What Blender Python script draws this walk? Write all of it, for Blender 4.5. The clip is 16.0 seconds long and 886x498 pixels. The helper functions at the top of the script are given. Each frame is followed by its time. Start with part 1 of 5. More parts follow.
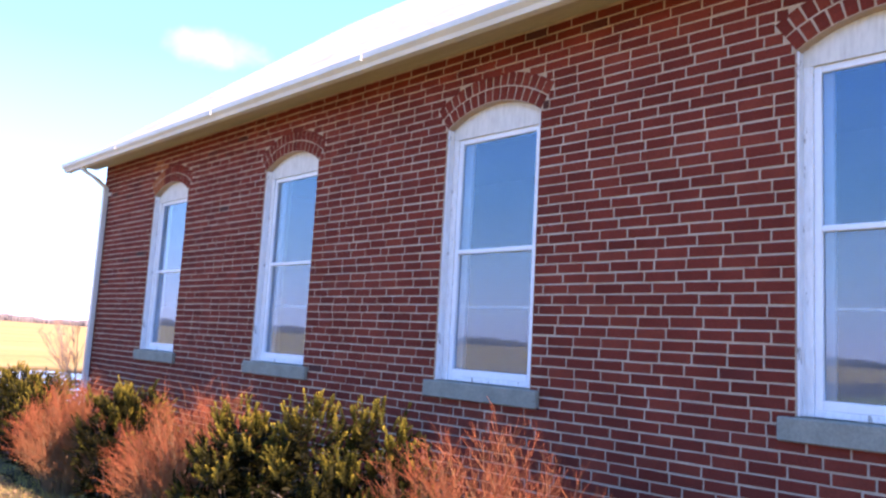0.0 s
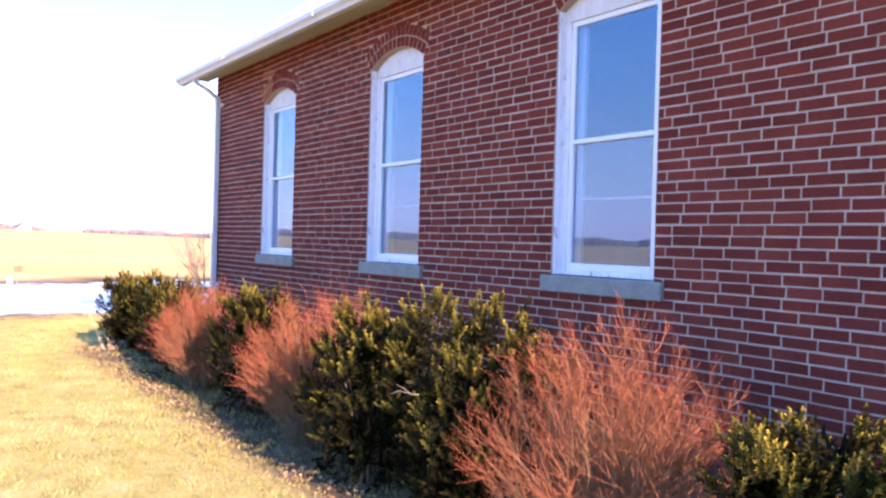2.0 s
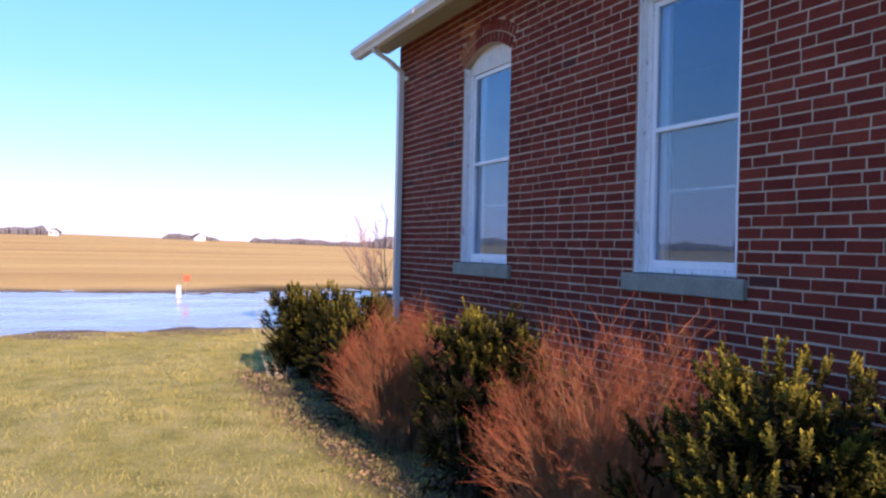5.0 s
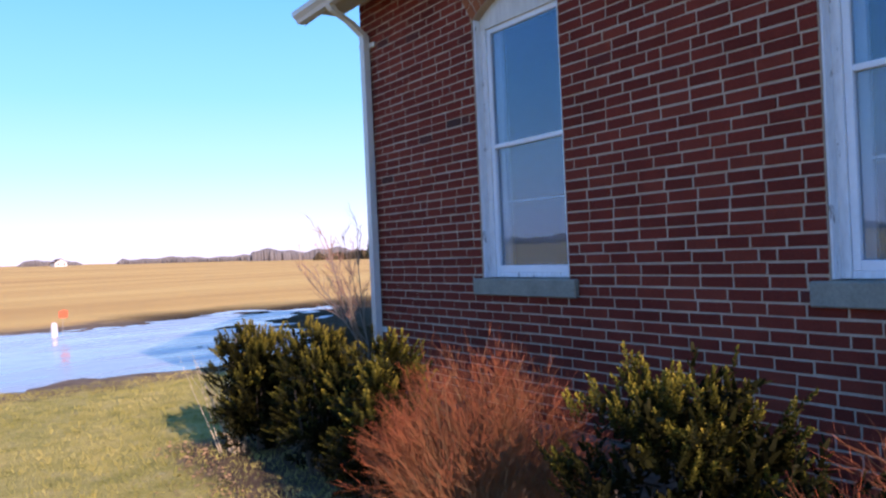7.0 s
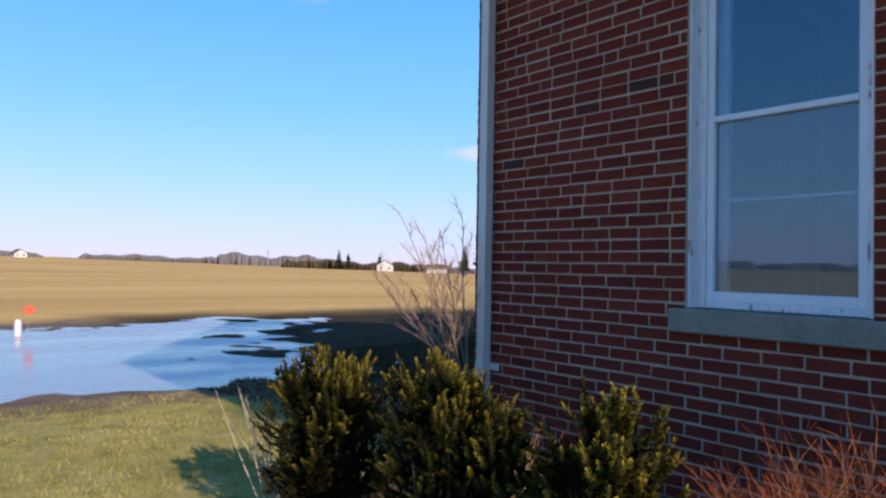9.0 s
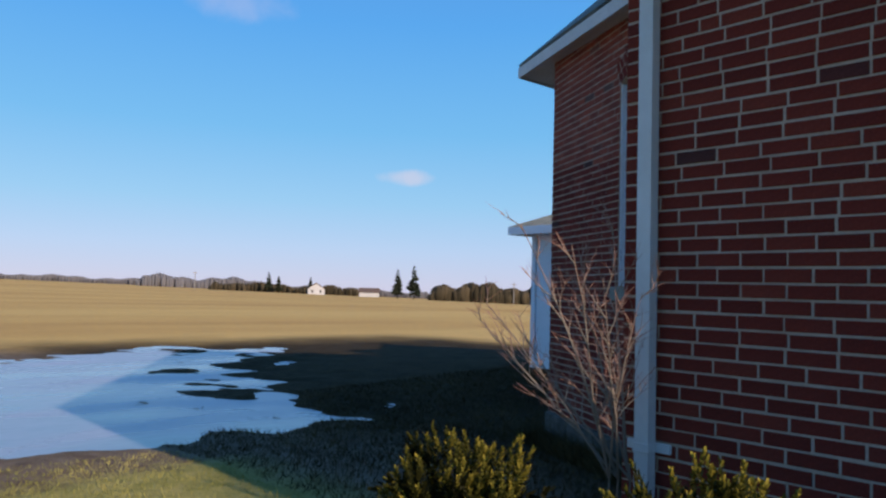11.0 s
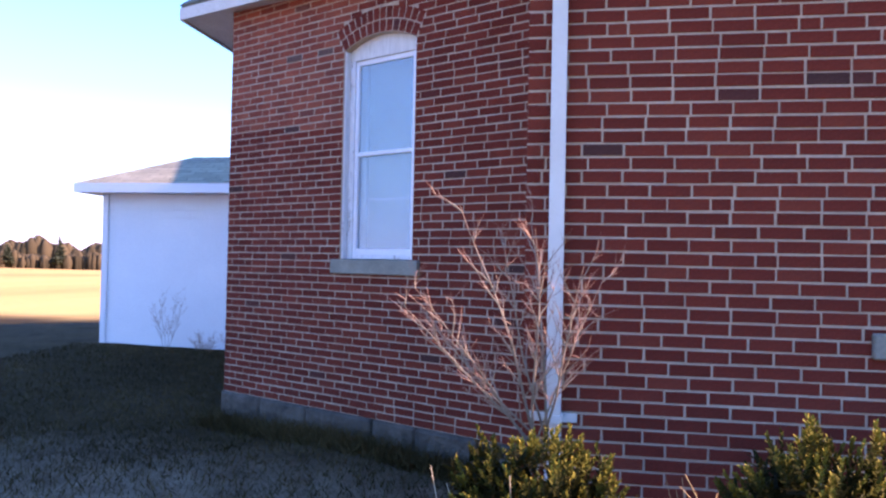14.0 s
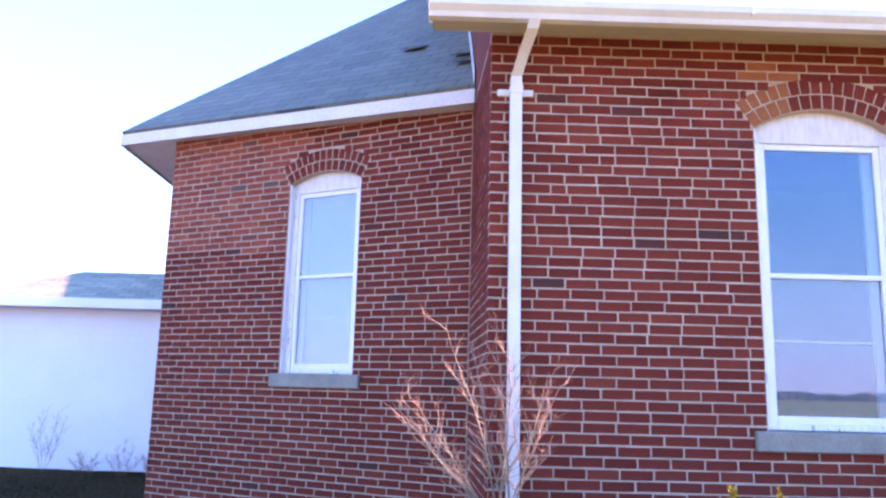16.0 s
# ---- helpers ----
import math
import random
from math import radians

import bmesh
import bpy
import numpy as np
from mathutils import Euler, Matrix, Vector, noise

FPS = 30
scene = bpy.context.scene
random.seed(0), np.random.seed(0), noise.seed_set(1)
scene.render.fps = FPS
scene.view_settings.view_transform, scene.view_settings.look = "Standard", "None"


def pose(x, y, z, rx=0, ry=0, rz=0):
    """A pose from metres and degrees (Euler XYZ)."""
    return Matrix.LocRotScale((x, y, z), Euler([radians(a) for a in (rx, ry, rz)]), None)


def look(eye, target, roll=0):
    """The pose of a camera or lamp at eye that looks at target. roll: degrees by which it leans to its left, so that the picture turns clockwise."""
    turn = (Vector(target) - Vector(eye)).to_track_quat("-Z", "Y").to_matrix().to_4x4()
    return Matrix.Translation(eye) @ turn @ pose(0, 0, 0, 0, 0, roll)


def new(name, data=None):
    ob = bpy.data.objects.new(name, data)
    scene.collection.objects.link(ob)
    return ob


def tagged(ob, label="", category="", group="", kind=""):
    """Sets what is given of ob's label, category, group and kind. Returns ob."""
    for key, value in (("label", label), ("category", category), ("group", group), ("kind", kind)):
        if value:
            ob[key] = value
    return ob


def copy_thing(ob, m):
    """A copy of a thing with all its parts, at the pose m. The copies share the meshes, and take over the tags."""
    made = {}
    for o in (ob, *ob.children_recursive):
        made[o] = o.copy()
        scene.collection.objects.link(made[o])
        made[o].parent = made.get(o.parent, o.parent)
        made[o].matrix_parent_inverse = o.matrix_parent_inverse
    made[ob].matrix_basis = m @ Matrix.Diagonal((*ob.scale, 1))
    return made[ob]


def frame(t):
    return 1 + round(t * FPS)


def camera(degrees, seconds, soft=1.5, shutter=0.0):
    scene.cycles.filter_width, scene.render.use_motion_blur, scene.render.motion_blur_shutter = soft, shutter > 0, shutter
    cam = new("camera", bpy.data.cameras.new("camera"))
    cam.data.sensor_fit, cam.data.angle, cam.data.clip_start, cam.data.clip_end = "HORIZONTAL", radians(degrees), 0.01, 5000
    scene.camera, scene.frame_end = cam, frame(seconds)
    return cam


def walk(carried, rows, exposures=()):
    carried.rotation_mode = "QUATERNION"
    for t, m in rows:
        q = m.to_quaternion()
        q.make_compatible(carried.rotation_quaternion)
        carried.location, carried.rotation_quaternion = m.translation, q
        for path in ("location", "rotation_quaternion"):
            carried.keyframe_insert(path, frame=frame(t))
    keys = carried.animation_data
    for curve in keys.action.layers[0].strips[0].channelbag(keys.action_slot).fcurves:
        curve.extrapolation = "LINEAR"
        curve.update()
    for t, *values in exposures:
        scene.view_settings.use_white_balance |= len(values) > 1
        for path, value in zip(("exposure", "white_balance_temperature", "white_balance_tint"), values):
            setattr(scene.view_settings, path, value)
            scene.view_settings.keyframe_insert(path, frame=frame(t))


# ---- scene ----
cam = camera(59.8, 16.0, 2.4)
PATH = [
    (0, (10.506, -4.008, 1.258), (9.078, -2.629, 1.504), 3.2),
    (0.5, (10.476, -3.989, 1.24), (8.925, -2.736, 1.403), 2.8),
    (1, (10.452, -3.964, 1.221), (8.849, -2.775, 1.349), 2.1),
    (1.5, (10.418, -3.948, 1.206), (8.812, -2.757, 1.239), 1.5),
    (2, (10.36, -3.947, 1.202), (8.75, -2.76, 1.187), 1.6),
    (2.5, (10.195, -3.859, 1.19), (8.484, -2.824, 1.18), 0.9),
    (3, (9.837, -3.721, 1.202), (8.096, -2.738, 1.188), 0.5),
    (3.5, (9.347, -3.654, 1.177), (7.601, -2.679, 1.146), 0.3),
    (4, (8.884, -3.552, 1.137), (7.122, -2.606, 1.121), 0.2),
    (4.5, (8.385, -3.422, 1.13), (6.563, -2.597, 1.131), 0.9),
    (5, (7.888, -3.408, 1.138), (6.081, -2.551, 1.134), 1.3),
    (5.2, (7.668, -3.401, 1.131), (5.864, -2.539, 1.098), 1.4),
    (7.3, (5.332, -3.458, 1.251), (3.713, -2.284, 1.268), -1.7),
    (7.5, (5.143, -3.508, 1.267), (3.542, -2.31, 1.309), -0.5),
    (8, (4.612, -3.466, 1.25), (3.003, -2.285, 1.382), -0.8),
    (8.5, (4.088, -3.435, 1.209), (2.448, -2.296, 1.316), 0.3),
    (9, (3.5, -3.329, 1.192), (1.895, -2.136, 1.235), 1.0),
    (9.5, (2.96, -3.236, 1.21), (1.364, -2.034, 1.293), 0.9),
    (10, (2.445, -3.186, 1.203), (0.912, -1.902, 1.256), 1.6),
    (10.2, (2.268, -3.15, 1.191), (0.738, -1.864, 1.271), 1.4),
    (12.3, (0.543, -3.131, 1.28), (-0.644, -1.523, 1.357), 1.1),
    (12.5, (0.396, -3.15, 1.277), (-0.667, -1.458, 1.35), 0.2),
    (13, (0.174, -3.374, 1.281), (-0.593, -1.531, 1.395), 0.6),
    (13.5, (-0.058, -3.606, 1.291), (-0.549, -1.669, 1.366), 1.1),
    (14, (-0.346, -3.875, 1.279), (-0.69, -1.906, 1.316), 1.2),
    (14.5, (-0.562, -4.183, 1.267), (-0.812, -2.199, 1.272), -1.1),
    (15, (-0.827, -4.352, 1.271), (-0.884, -2.357, 1.409), 0.2),
    (15.2, (-0.942, -4.446, 1.298), (-0.94, -2.454, 1.469), 0.2),
    (15.5, (-0.946, -4.532, 1.262), (-0.967, -2.557, 1.579), 1.5),
    (16, (-0.954, -4.704, 1.191), (-0.927, -2.736, 1.55), 1.5),
]
EXPOSURES = [(0, 1.6, 7950, 50), (1, 1.85, 7750, 58), (2.5, 1.72, 7450, 56), (3.5, 1.32, 7250, 54), (4.2, 1.2, 7250, 50), (5, 0.58, 7300, 44), (7.5, 0.46, 7300, 38),
             (9, 0.05, 7300, 28), (12.5, -0.36, 7200, 22), (13, 0.1, 7300, 28), (13.5, 1, 7500, 44), (14, 1.5, 7750, 54), (15, 2.2, 7950, 64), (16, 2.25, 7950, 60)]
walk(cam, [(t, look(eye, target, roll)) for t, eye, target, roll in PATH], EXPOSURES)

# ---- world and light ----
SUN_ELEV = 25.5
SUN_AZ = -2.0           # degrees from +x towards -y
world = bpy.data.worlds.new("sky")
scene.world = world
world.use_nodes = True
wn, wl = world.node_tree.nodes, world.node_tree.links
wn.clear()
sky = wn.new("ShaderNodeTexSky")
sky.sky_type = 'NISHITA'
sky.sun_disc = False
sky.sun_elevation = radians(SUN_ELEV)
sky.sun_rotation = radians(90.0 - SUN_AZ)
sky.air_density = 1.0
sky.dust_density = 0.0
sky.ozone_density = 2.0
wback = wn.new("ShaderNodeBackground")
wback.inputs["Strength"].default_value = 0.148
wout = wn.new("ShaderNodeOutputWorld")
# clear winter air: pale lilac at the horizon, deepening to blue overhead
wtc = wn.new("ShaderNodeTexCoord")
wsep = wn.new("ShaderNodeSeparateXYZ")
wl.new(wtc.outputs["Generated"], wsep.inputs["Vector"])
wair = wn.new("ShaderNodeValToRGB")
wl.new(wsep.outputs["Z"], wair.inputs["Fac"])
SKY_STOPS = [(0.0, (0.55, 0.69, 0.91)), (0.05, (0.44, 0.73, 1.0)), (0.11, (0.28, 0.71, 1.0)), (0.20, (0.140, 0.61, 1.0)), (0.33, (0.065, 0.48, 1.0)), (0.5, (0.06, 0.34, 0.86)), (1.0, (0.04, 0.24, 0.66))]
while len(wair.color_ramp.elements) < len(SKY_STOPS):
    wair.color_ramp.elements.new(0.5)
for el, (p, c) in zip(wair.color_ramp.elements, SKY_STOPS):
    el.position, el.color = p, (*c, 1)


def sky_mix(mode, fac, a, b):
    m = wn.new("ShaderNodeMix")
    m.data_type, m.blend_type = 'RGBA', mode
    for sock, v in (("Factor", fac), ("A", a), ("B", b)):
        if isinstance(v, float):
            m.inputs[sock].default_value = v
        elif isinstance(v, tuple):
            m.inputs[sock].default_value = v
        else:
            wl.new(v, m.inputs[sock])
    return m.outputs["Result"]


def sky_math(op, a, b):
    m = wn.new("ShaderNodeMath")
    m.operation = op
    for sock, v in zip(m.inputs, (a, b)):
        if isinstance(v, float):
            sock.default_value = v
        else:
            wl.new(v, sock)
    return m.outputs["Value"]


wcol = sky_mix('MULTIPLY', 1.0, wair.outputs["Color"], (7.1, 7.1, 7.9, 1))
wcol = sky_mix('MIX', 0.90, sky.outputs["Color"], wcol)
# two small fair-weather clouds: azimuth, elevation, half width, half height, density
wnoise = wn.new("ShaderNodeTexNoise")
wnoise.inputs["Scale"].default_value = 26.0
wnoise.inputs["Detail"].default_value = 5.0
wl.new(wtc.outputs["Generated"], wnoise.inputs["Vector"])
for c_az, c_el, c_w, c_h, dens in ((141.1, 8.35, 2.6, 0.75, 0.42), (153.8, 19.8, 4.6, 1.7, 0.20)):
    ca, ce = radians(c_az), radians(c_el)
    along = (-math.sin(ca), math.cos(ca), 0.0)
    upward = (-math.sin(ce) * math.cos(ca), -math.sin(ce) * math.sin(ca), math.cos(ce))
    sq = None
    for axis_v, size in ((along, c_w), (upward, c_h)):
        dv = wn.new("ShaderNodeVectorMath")
        dv.operation = 'DOT_PRODUCT'
        dv.inputs[1].default_value = axis_v
        wl.new(wtc.outputs["Generated"], dv.inputs[0])
        q = sky_math('DIVIDE', dv.outputs["Value"], math.sin(radians(size)))
        q = sky_math('MULTIPLY', q, q)
        sq = q if sq is None else sky_math('ADD', sq, q)
    ragged = sky_math('ADD', sq, sky_math('MULTIPLY', wnoise.outputs["Fac"], 1.5))
    mr = wn.new("ShaderNodeMapRange")
    mr.interpolation_type = 'SMOOTHSTEP'
    mr.inputs["From Min"].default_value = 1.6
    mr.inputs["From Max"].default_value = 0.55
    mr.inputs["To Max"].default_value = dens
    wl.new(ragged, mr.inputs["Value"])
    wcol = sky_mix('MIX', mr.outputs["Result"], wcol, (6.6, 6.0, 6.6, 1))
wl.new(wcol, wback.inputs["Color"])
wl.new(wback.outputs["Background"], wout.inputs["Surface"])

sun_data = bpy.data.lights.new("sun", 'SUN')
sun_data.energy = 5.0
sun_data.angle = radians(0.53)
sun_data.color = (1.0, 0.93, 0.82)
sun = new("sun", sun_data)
_el, _az = radians(SUN_ELEV), radians(SUN_AZ)
sun_dir = Vector((math.cos(_el) * math.cos(_az), math.cos(_el) * math.sin(_az), math.sin(_el)))
sun.matrix_world = look(sun_dir * 60, (0, 0, 0))


# ---- materials ----
def material(name):
    m = bpy.data.materials.new(name)
    m.use_nodes = True
    nodes, links = m.node_tree.nodes, m.node_tree.links
    bsdf = nodes["Principled BSDF"]
    return m, nodes, links, bsdf


def noise_node(nodes, links, scale, detail=4.0, rough=0.55, stretch=None, vec=None):
    n = nodes.new("ShaderNodeTexNoise")
    n.inputs["Scale"].default_value = scale
    n.inputs["Detail"].default_value = detail
    n.inputs["Roughness"].default_value = rough
    tc = nodes.new("ShaderNodeTexCoord")
    src = tc.outputs["Object"] if vec is None else vec
    if stretch:
        mp = nodes.new("ShaderNodeMapping")
        mp.inputs["Scale"].default_value = stretch
        links.new(src, mp.inputs["Vector"])
        src = mp.outputs["Vector"]
    links.new(src, n.inputs["Vector"])
    return n


def ramp_node(nodes, links, fac, stops):
    r = nodes.new("ShaderNodeValToRGB")
    e = r.color_ramp.elements
    while len(e) < len(stops):
        e.new(0.5)
    for el, (p, c) in zip(e, stops):
        el.position = p
        el.color = (*c, 1)
    links.new(fac, r.inputs["Fac"])
    return r


def mix_color(nodes, links, fac, a, b, mode='MIX'):
    m = nodes.new("ShaderNodeMix")
    m.data_type = 'RGBA'
    m.blend_type = mode
    for sock, v in (("Factor", fac), ("A", a), ("B", b)):
        if isinstance(v, (int, float)):
            m.inputs[sock].default_value = v
        elif isinstance(v, tuple):
            m.inputs[sock].default_value = (*v, 1)
        else:
            links.new(v, m.inputs[sock])
    return m.outputs["Result"]


def bump(nodes, links, bsdf, height, strength, distance):
    b = nodes.new("ShaderNodeBump")
    b.inputs["Strength"].default_value = strength
    b.inputs["Distance"].default_value = distance
    links.new(height, b.inputs["Height"])
    links.new(b.outputs["Normal"], bsdf.inputs["Normal"])


def surface(name, dark, light, scale=6.0, rough=0.8, grain=60.0, relief=0.3, depth=0.004, metal=0.0, stretch=None, speck=0.74):
    m, n, l, b = material(name)
    n1 = noise_node(n, l, scale, 5.0, 0.6, stretch)
    n2 = noise_node(n, l, grain, 3.0, 0.6, stretch)
    base = ramp_node(n, l, n1.outputs["Fac"], [(0.3, dark), (0.7, light)])
    fine = ramp_node(n, l, n2.outputs["Fac"], [(0.25, (speck, speck, speck)), (0.75, (1.0, 1.0, 1.0))])
    l.new(mix_color(n, l, 1.0, base.outputs["Color"], fine.outputs["Color"], 'MULTIPLY'), b.inputs["Base Color"])
    b.inputs["Roughness"].default_value = rough
    b.inputs["Metallic"].default_value = metal
    bump(n, l, b, n2.outputs["Fac"], relief, depth)
    if rough >= 0.85:
        b.inputs["Specular IOR Level"].default_value = 0.15
    return m


def brick_material(name="red_brick", gain=(1.0, 1.0, 1.0)):
    m, n, l, b = material(name)
    at = n.new("ShaderNodeAttribute")
    at.attribute_name = "tone"
    oi = n.new("ShaderNodeObjectInfo")
    add = n.new("ShaderNodeMath")
    add.operation = 'ADD'
    l.new(at.outputs["Fac"], add.inputs[0])
    l.new(oi.outputs["Random"], add.inputs[1])
    fr = n.new("ShaderNodeMath")
    fr.operation = 'FRACT'
    l.new(add.outputs[0], fr.inputs[0])
    tone = ramp_node(n, l, fr.outputs[0], [(p, tuple(u * g for u, g in zip(c, gain))) for p, c in (
        (0.0, (0.158, 0.0270, 0.0185)), (0.3, (0.187, 0.0310, 0.021)), (0.65, (0.210, 0.0345, 0.0225)),
        (0.95, (0.238, 0.0440, 0.0270)), (0.985, (0.165, 0.031, 0.023)), (0.998, (0.085, 0.036, 0.032)))])
    n1 = noise_node(n, l, 3.0, 4.0, 0.6)
    blot = ramp_node(n, l, n1.outputs["Fac"], [(0.3, (0.74, 0.72, 0.74)), (0.7, (1.12, 1.1, 1.08))])
    n2 = noise_node(n, l, 90.0, 4.0, 0.65)
    fine = ramp_node(n, l, n2.outputs["Fac"], [(0.28, (0.70, 0.68, 0.68)), (0.72, (1.1, 1.1, 1.1))])
    c = mix_color(n, l, 1.0, tone.outputs["Color"], blot.outputs["Color"], 'MULTIPLY')
    c = mix_color(n, l, 1.0, c, fine.outputs["Color"], 'MULTIPLY')
    l.new(c, b.inputs["Base Color"])
    b.inputs["Roughness"].default_value = 0.9
    b.inputs["Specular IOR Level"].default_value = 0.12
    bump(n, l, b, n2.outputs["Fac"], 0.5, 0.004)
    return m


def glass_material(name, tint, dust):
    m, n, l, b = material(name)
    n.remove(b)
    out = n["Material Output"]
    # gloss grows from a ninth head-on to full at grazing view
    facing = n.new("ShaderNodeLayerWeight")
    facing.inputs["Blend"].default_value = 0.5
    pw = n.new("ShaderNodeMath")
    pw.operation = 'POWER'
    pw.inputs[1].default_value = 4.0
    l.new(facing.outputs["Facing"], pw.inputs[0])
    fr = n.new("ShaderNodeMath")
    fr.operation = 'MULTIPLY_ADD'
    fr.inputs[1].default_value = 0.89
    fr.inputs[2].default_value = 0.10
    l.new(pw.outputs["Value"], fr.inputs[0])
    wob = noise_node(n, l, 1.6, 2.0, 0.5)
    bp = n.new("ShaderNodeBump")
    bp.inputs["Strength"].default_value = 0.03
    bp.inputs["Distance"].default_value = 0.01
    l.new(wob.outputs["Fac"], bp.inputs["Height"])
    gl = n.new("ShaderNodeBsdfGlossy")
    gl.inputs["Color"].default_value = (0.54, 0.78, 1.0, 1)
    gl.inputs["Roughness"].default_value = 0.015
    l.new(bp.outputs["Normal"], gl.inputs["Normal"])
    tr = n.new("ShaderNodeBsdfTransparent")
    tr.inputs["Color"].default_value = (*tint, 1)
    mx = n.new("ShaderNodeMixShader")
    l.new(fr.outputs["Value"], mx.inputs["Fac"])
    l.new(tr.outputs["BSDF"], mx.inputs[1])
    l.new(gl.outputs["BSDF"], mx.inputs[2])
    df = n.new("ShaderNodeBsdfDiffuse")
    df.inputs["Color"].default_value = (0.48, 0.54, 0.58, 1)
    streak = noise_node(n, l, 3.0, 4.0, 0.6, (1.0, 1.0, 0.4))
    amt = n.new("ShaderNodeMapRange")
    amt.inputs["To Min"].default_value = dust * 0.7
    amt.inputs["To Max"].default_value = dust * 1.3
    l.new(streak.outputs["Fac"], amt.inputs["Value"])
    md = n.new("ShaderNodeMixShader")
    l.new(amt.outputs["Result"], md.inputs["Fac"])
    l.new(mx.outputs["Shader"], md.inputs[1])
    l.new(df.outputs["BSDF"], md.inputs[2])
    l.new(md.outputs["Shader"], out.inputs["Surface"])
    return m


def paint_material(name, color, bare, amount, rough=0.5):
    """Old paint that flakes off to bare wood."""
    m, n, l, b = material(name)
    n1 = noise_node(n, l, 16.0, 6.0, 0.7, (1.0, 1.0, 0.3))
    n2 = noise_node(n, l, 50.0, 4.0, 0.6, (1.0, 1.0, 0.2))
    mr = n.new("ShaderNodeMapRange")
    mr.inputs["From Min"].default_value = 0.70 - amount
    mr.inputs["From Max"].default_value = 0.74 - amount
    l.new(n1.outputs["Fac"], mr.inputs["Value"])
    dirt = ramp_node(n, l, n2.outputs["Fac"], [(0.3, tuple(c * 0.82 for c in color)), (0.6, color)])
    l.new(mix_color(n, l, mr.outputs["Result"], dirt.outputs["Color"], bare), b.inputs["Base Color"])
    b.inputs["Roughness"].default_value = rough
    bump(n, l, b, n1.outputs["Fac"], 0.35, 0.004)
    return m


def leaf_material(name, stops, rough=0.6):
    m, n, l, b = material(name)
    at = n.new("ShaderNodeAttribute")
    at.attribute_name = "tone"
    r = ramp_node(n, l, at.outputs["Fac"], stops)
    l.new(r.outputs["Color"], b.inputs["Base Color"])
    b.inputs["Roughness"].default_value = rough
    b.inputs["Specular IOR Level"].default_value = 0.06
    return m


def ground_material():
    m, n, l, b = material("ground_cover")
    tc = n.new("ShaderNodeTexCoord")
    sep = n.new("ShaderNodeSeparateXYZ")
    l.new(tc.outputs["Object"], sep.inputs["Vector"])
    big = noise_node(n, l, 0.45, 4.0, 0.6)
    mid = noise_node(n, l, 3.2, 5.0, 0.65)
    fine = noise_node(n, l, 38.0, 4.0, 0.7)
    streak = noise_node(n, l, 0.06, 6.0, 0.65, (1.0, 0.18, 1.0))
    lawn1 = ramp_node(n, l, mid.outputs["Fac"], [(0.28, (0.215, 0.200, 0.050)), (0.5, (0.37, 0.320, 0.098)), (0.72, (0.50, 0.405, 0.160))])
    fieldc = ramp_node(n, l, streak.outputs["Fac"], [(0.3, (0.48, 0.255, 0.082)), (0.48, (0.68, 0.405, 0.135)), (0.62, (0.76, 0.485, 0.17)), (0.8, (0.58, 0.34, 0.115))])
    # brown dead grass, darkened further to deepen the building's shadow over the yard
    shaded_rough_grass = ramp_node(n, l, mid.outputs["Fac"], [(0.3, (0.030, 0.020, 0.009)), (0.7, (0.080, 0.050, 0.022))])
    mud = ramp_node(n, l, mid.outputs["Fac"], [(0.3, (0.13, 0.085, 0.055)), (0.7, (0.27, 0.20, 0.14))])

    def step(value, lo, hi, wob, amp):
        a = n.new("ShaderNodeMath")
        a.operation = 'MULTIPLY_ADD'
        l.new(wob, a.inputs[0])
        a.inputs[1].default_value = amp
        l.new(value, a.inputs[2])
        r = n.new("ShaderNodeMapRange")
        r.interpolation_type = 'SMOOTHSTEP'
        r.inputs["From Min"].default_value = lo + amp * 0.5
        r.inputs["From Max"].default_value = hi + amp * 0.5
        l.new(a.outputs[0], r.inputs["Value"])
        return r.outputs["Result"]
    x, y = sep.outputs["X"], sep.outputs["Y"]
    c = mix_color(n, l, step(x, -18.6, -16.2, big.outputs["Fac"], 3.0), fieldc.outputs["Color"], mud.outputs["Color"])
    c = mix_color(n, l, step(y, 0.4, 2.6, big.outputs["Fac"], 2.0), c, shaded_rough_grass.outputs["Color"])
    far = step(x, -21.5, -16.5, big.outputs["Fac"], 3.0)
    c = mix_color(n, l, far, fieldc.outputs["Color"], c)
    c = mix_color(n, l, step(y, 12.5, 16.0, big.outputs["Fac"], 2.0), c, fieldc.outputs["Color"])
    near = n.new("ShaderNodeMath")
    near.operation = 'MULTIPLY'
    inv = n.new("ShaderNodeMath")
    inv.operation = 'SUBTRACT'
    inv.inputs[0].default_value = 1.0
    l.new(step(y, -0.3, 0.6, mid.outputs["Fac"], 0.5), inv.inputs[1])
    l.new(step(x, -5.2, -4.6, mid.outputs["Fac"], 1.2), near.inputs[0])
    l.new(inv.outputs[0], near.inputs[1])
    c = mix_color(n, l, near.outputs[0], c, lawn1.outputs["Color"])
    bed = n.new("ShaderNodeMath")
    bed.operation = 'MULTIPLY'
    l.new(step(x, -1.3, -0.9, mid.outputs["Fac"], 0.4), bed.inputs[0])
    l.new(step(y, -1.95, -1.65, mid.outputs["Fac"], 0.5), bed.inputs[1])
    litter = ramp_node(n, l, mid.outputs["Fac"], [(0.3, (0.05, 0.036, 0.025)), (0.55, (0.13, 0.088, 0.055)), (0.75, (0.24, 0.165, 0.10))])
    c = mix_color(n, l, bed.outputs[0], c, litter.outputs["Color"])
    f = ramp_node(n, l, fine.outputs["Fac"], [(0.3, (0.62, 0.62, 0.6)), (0.7, (1.12, 1.1, 1.05))])
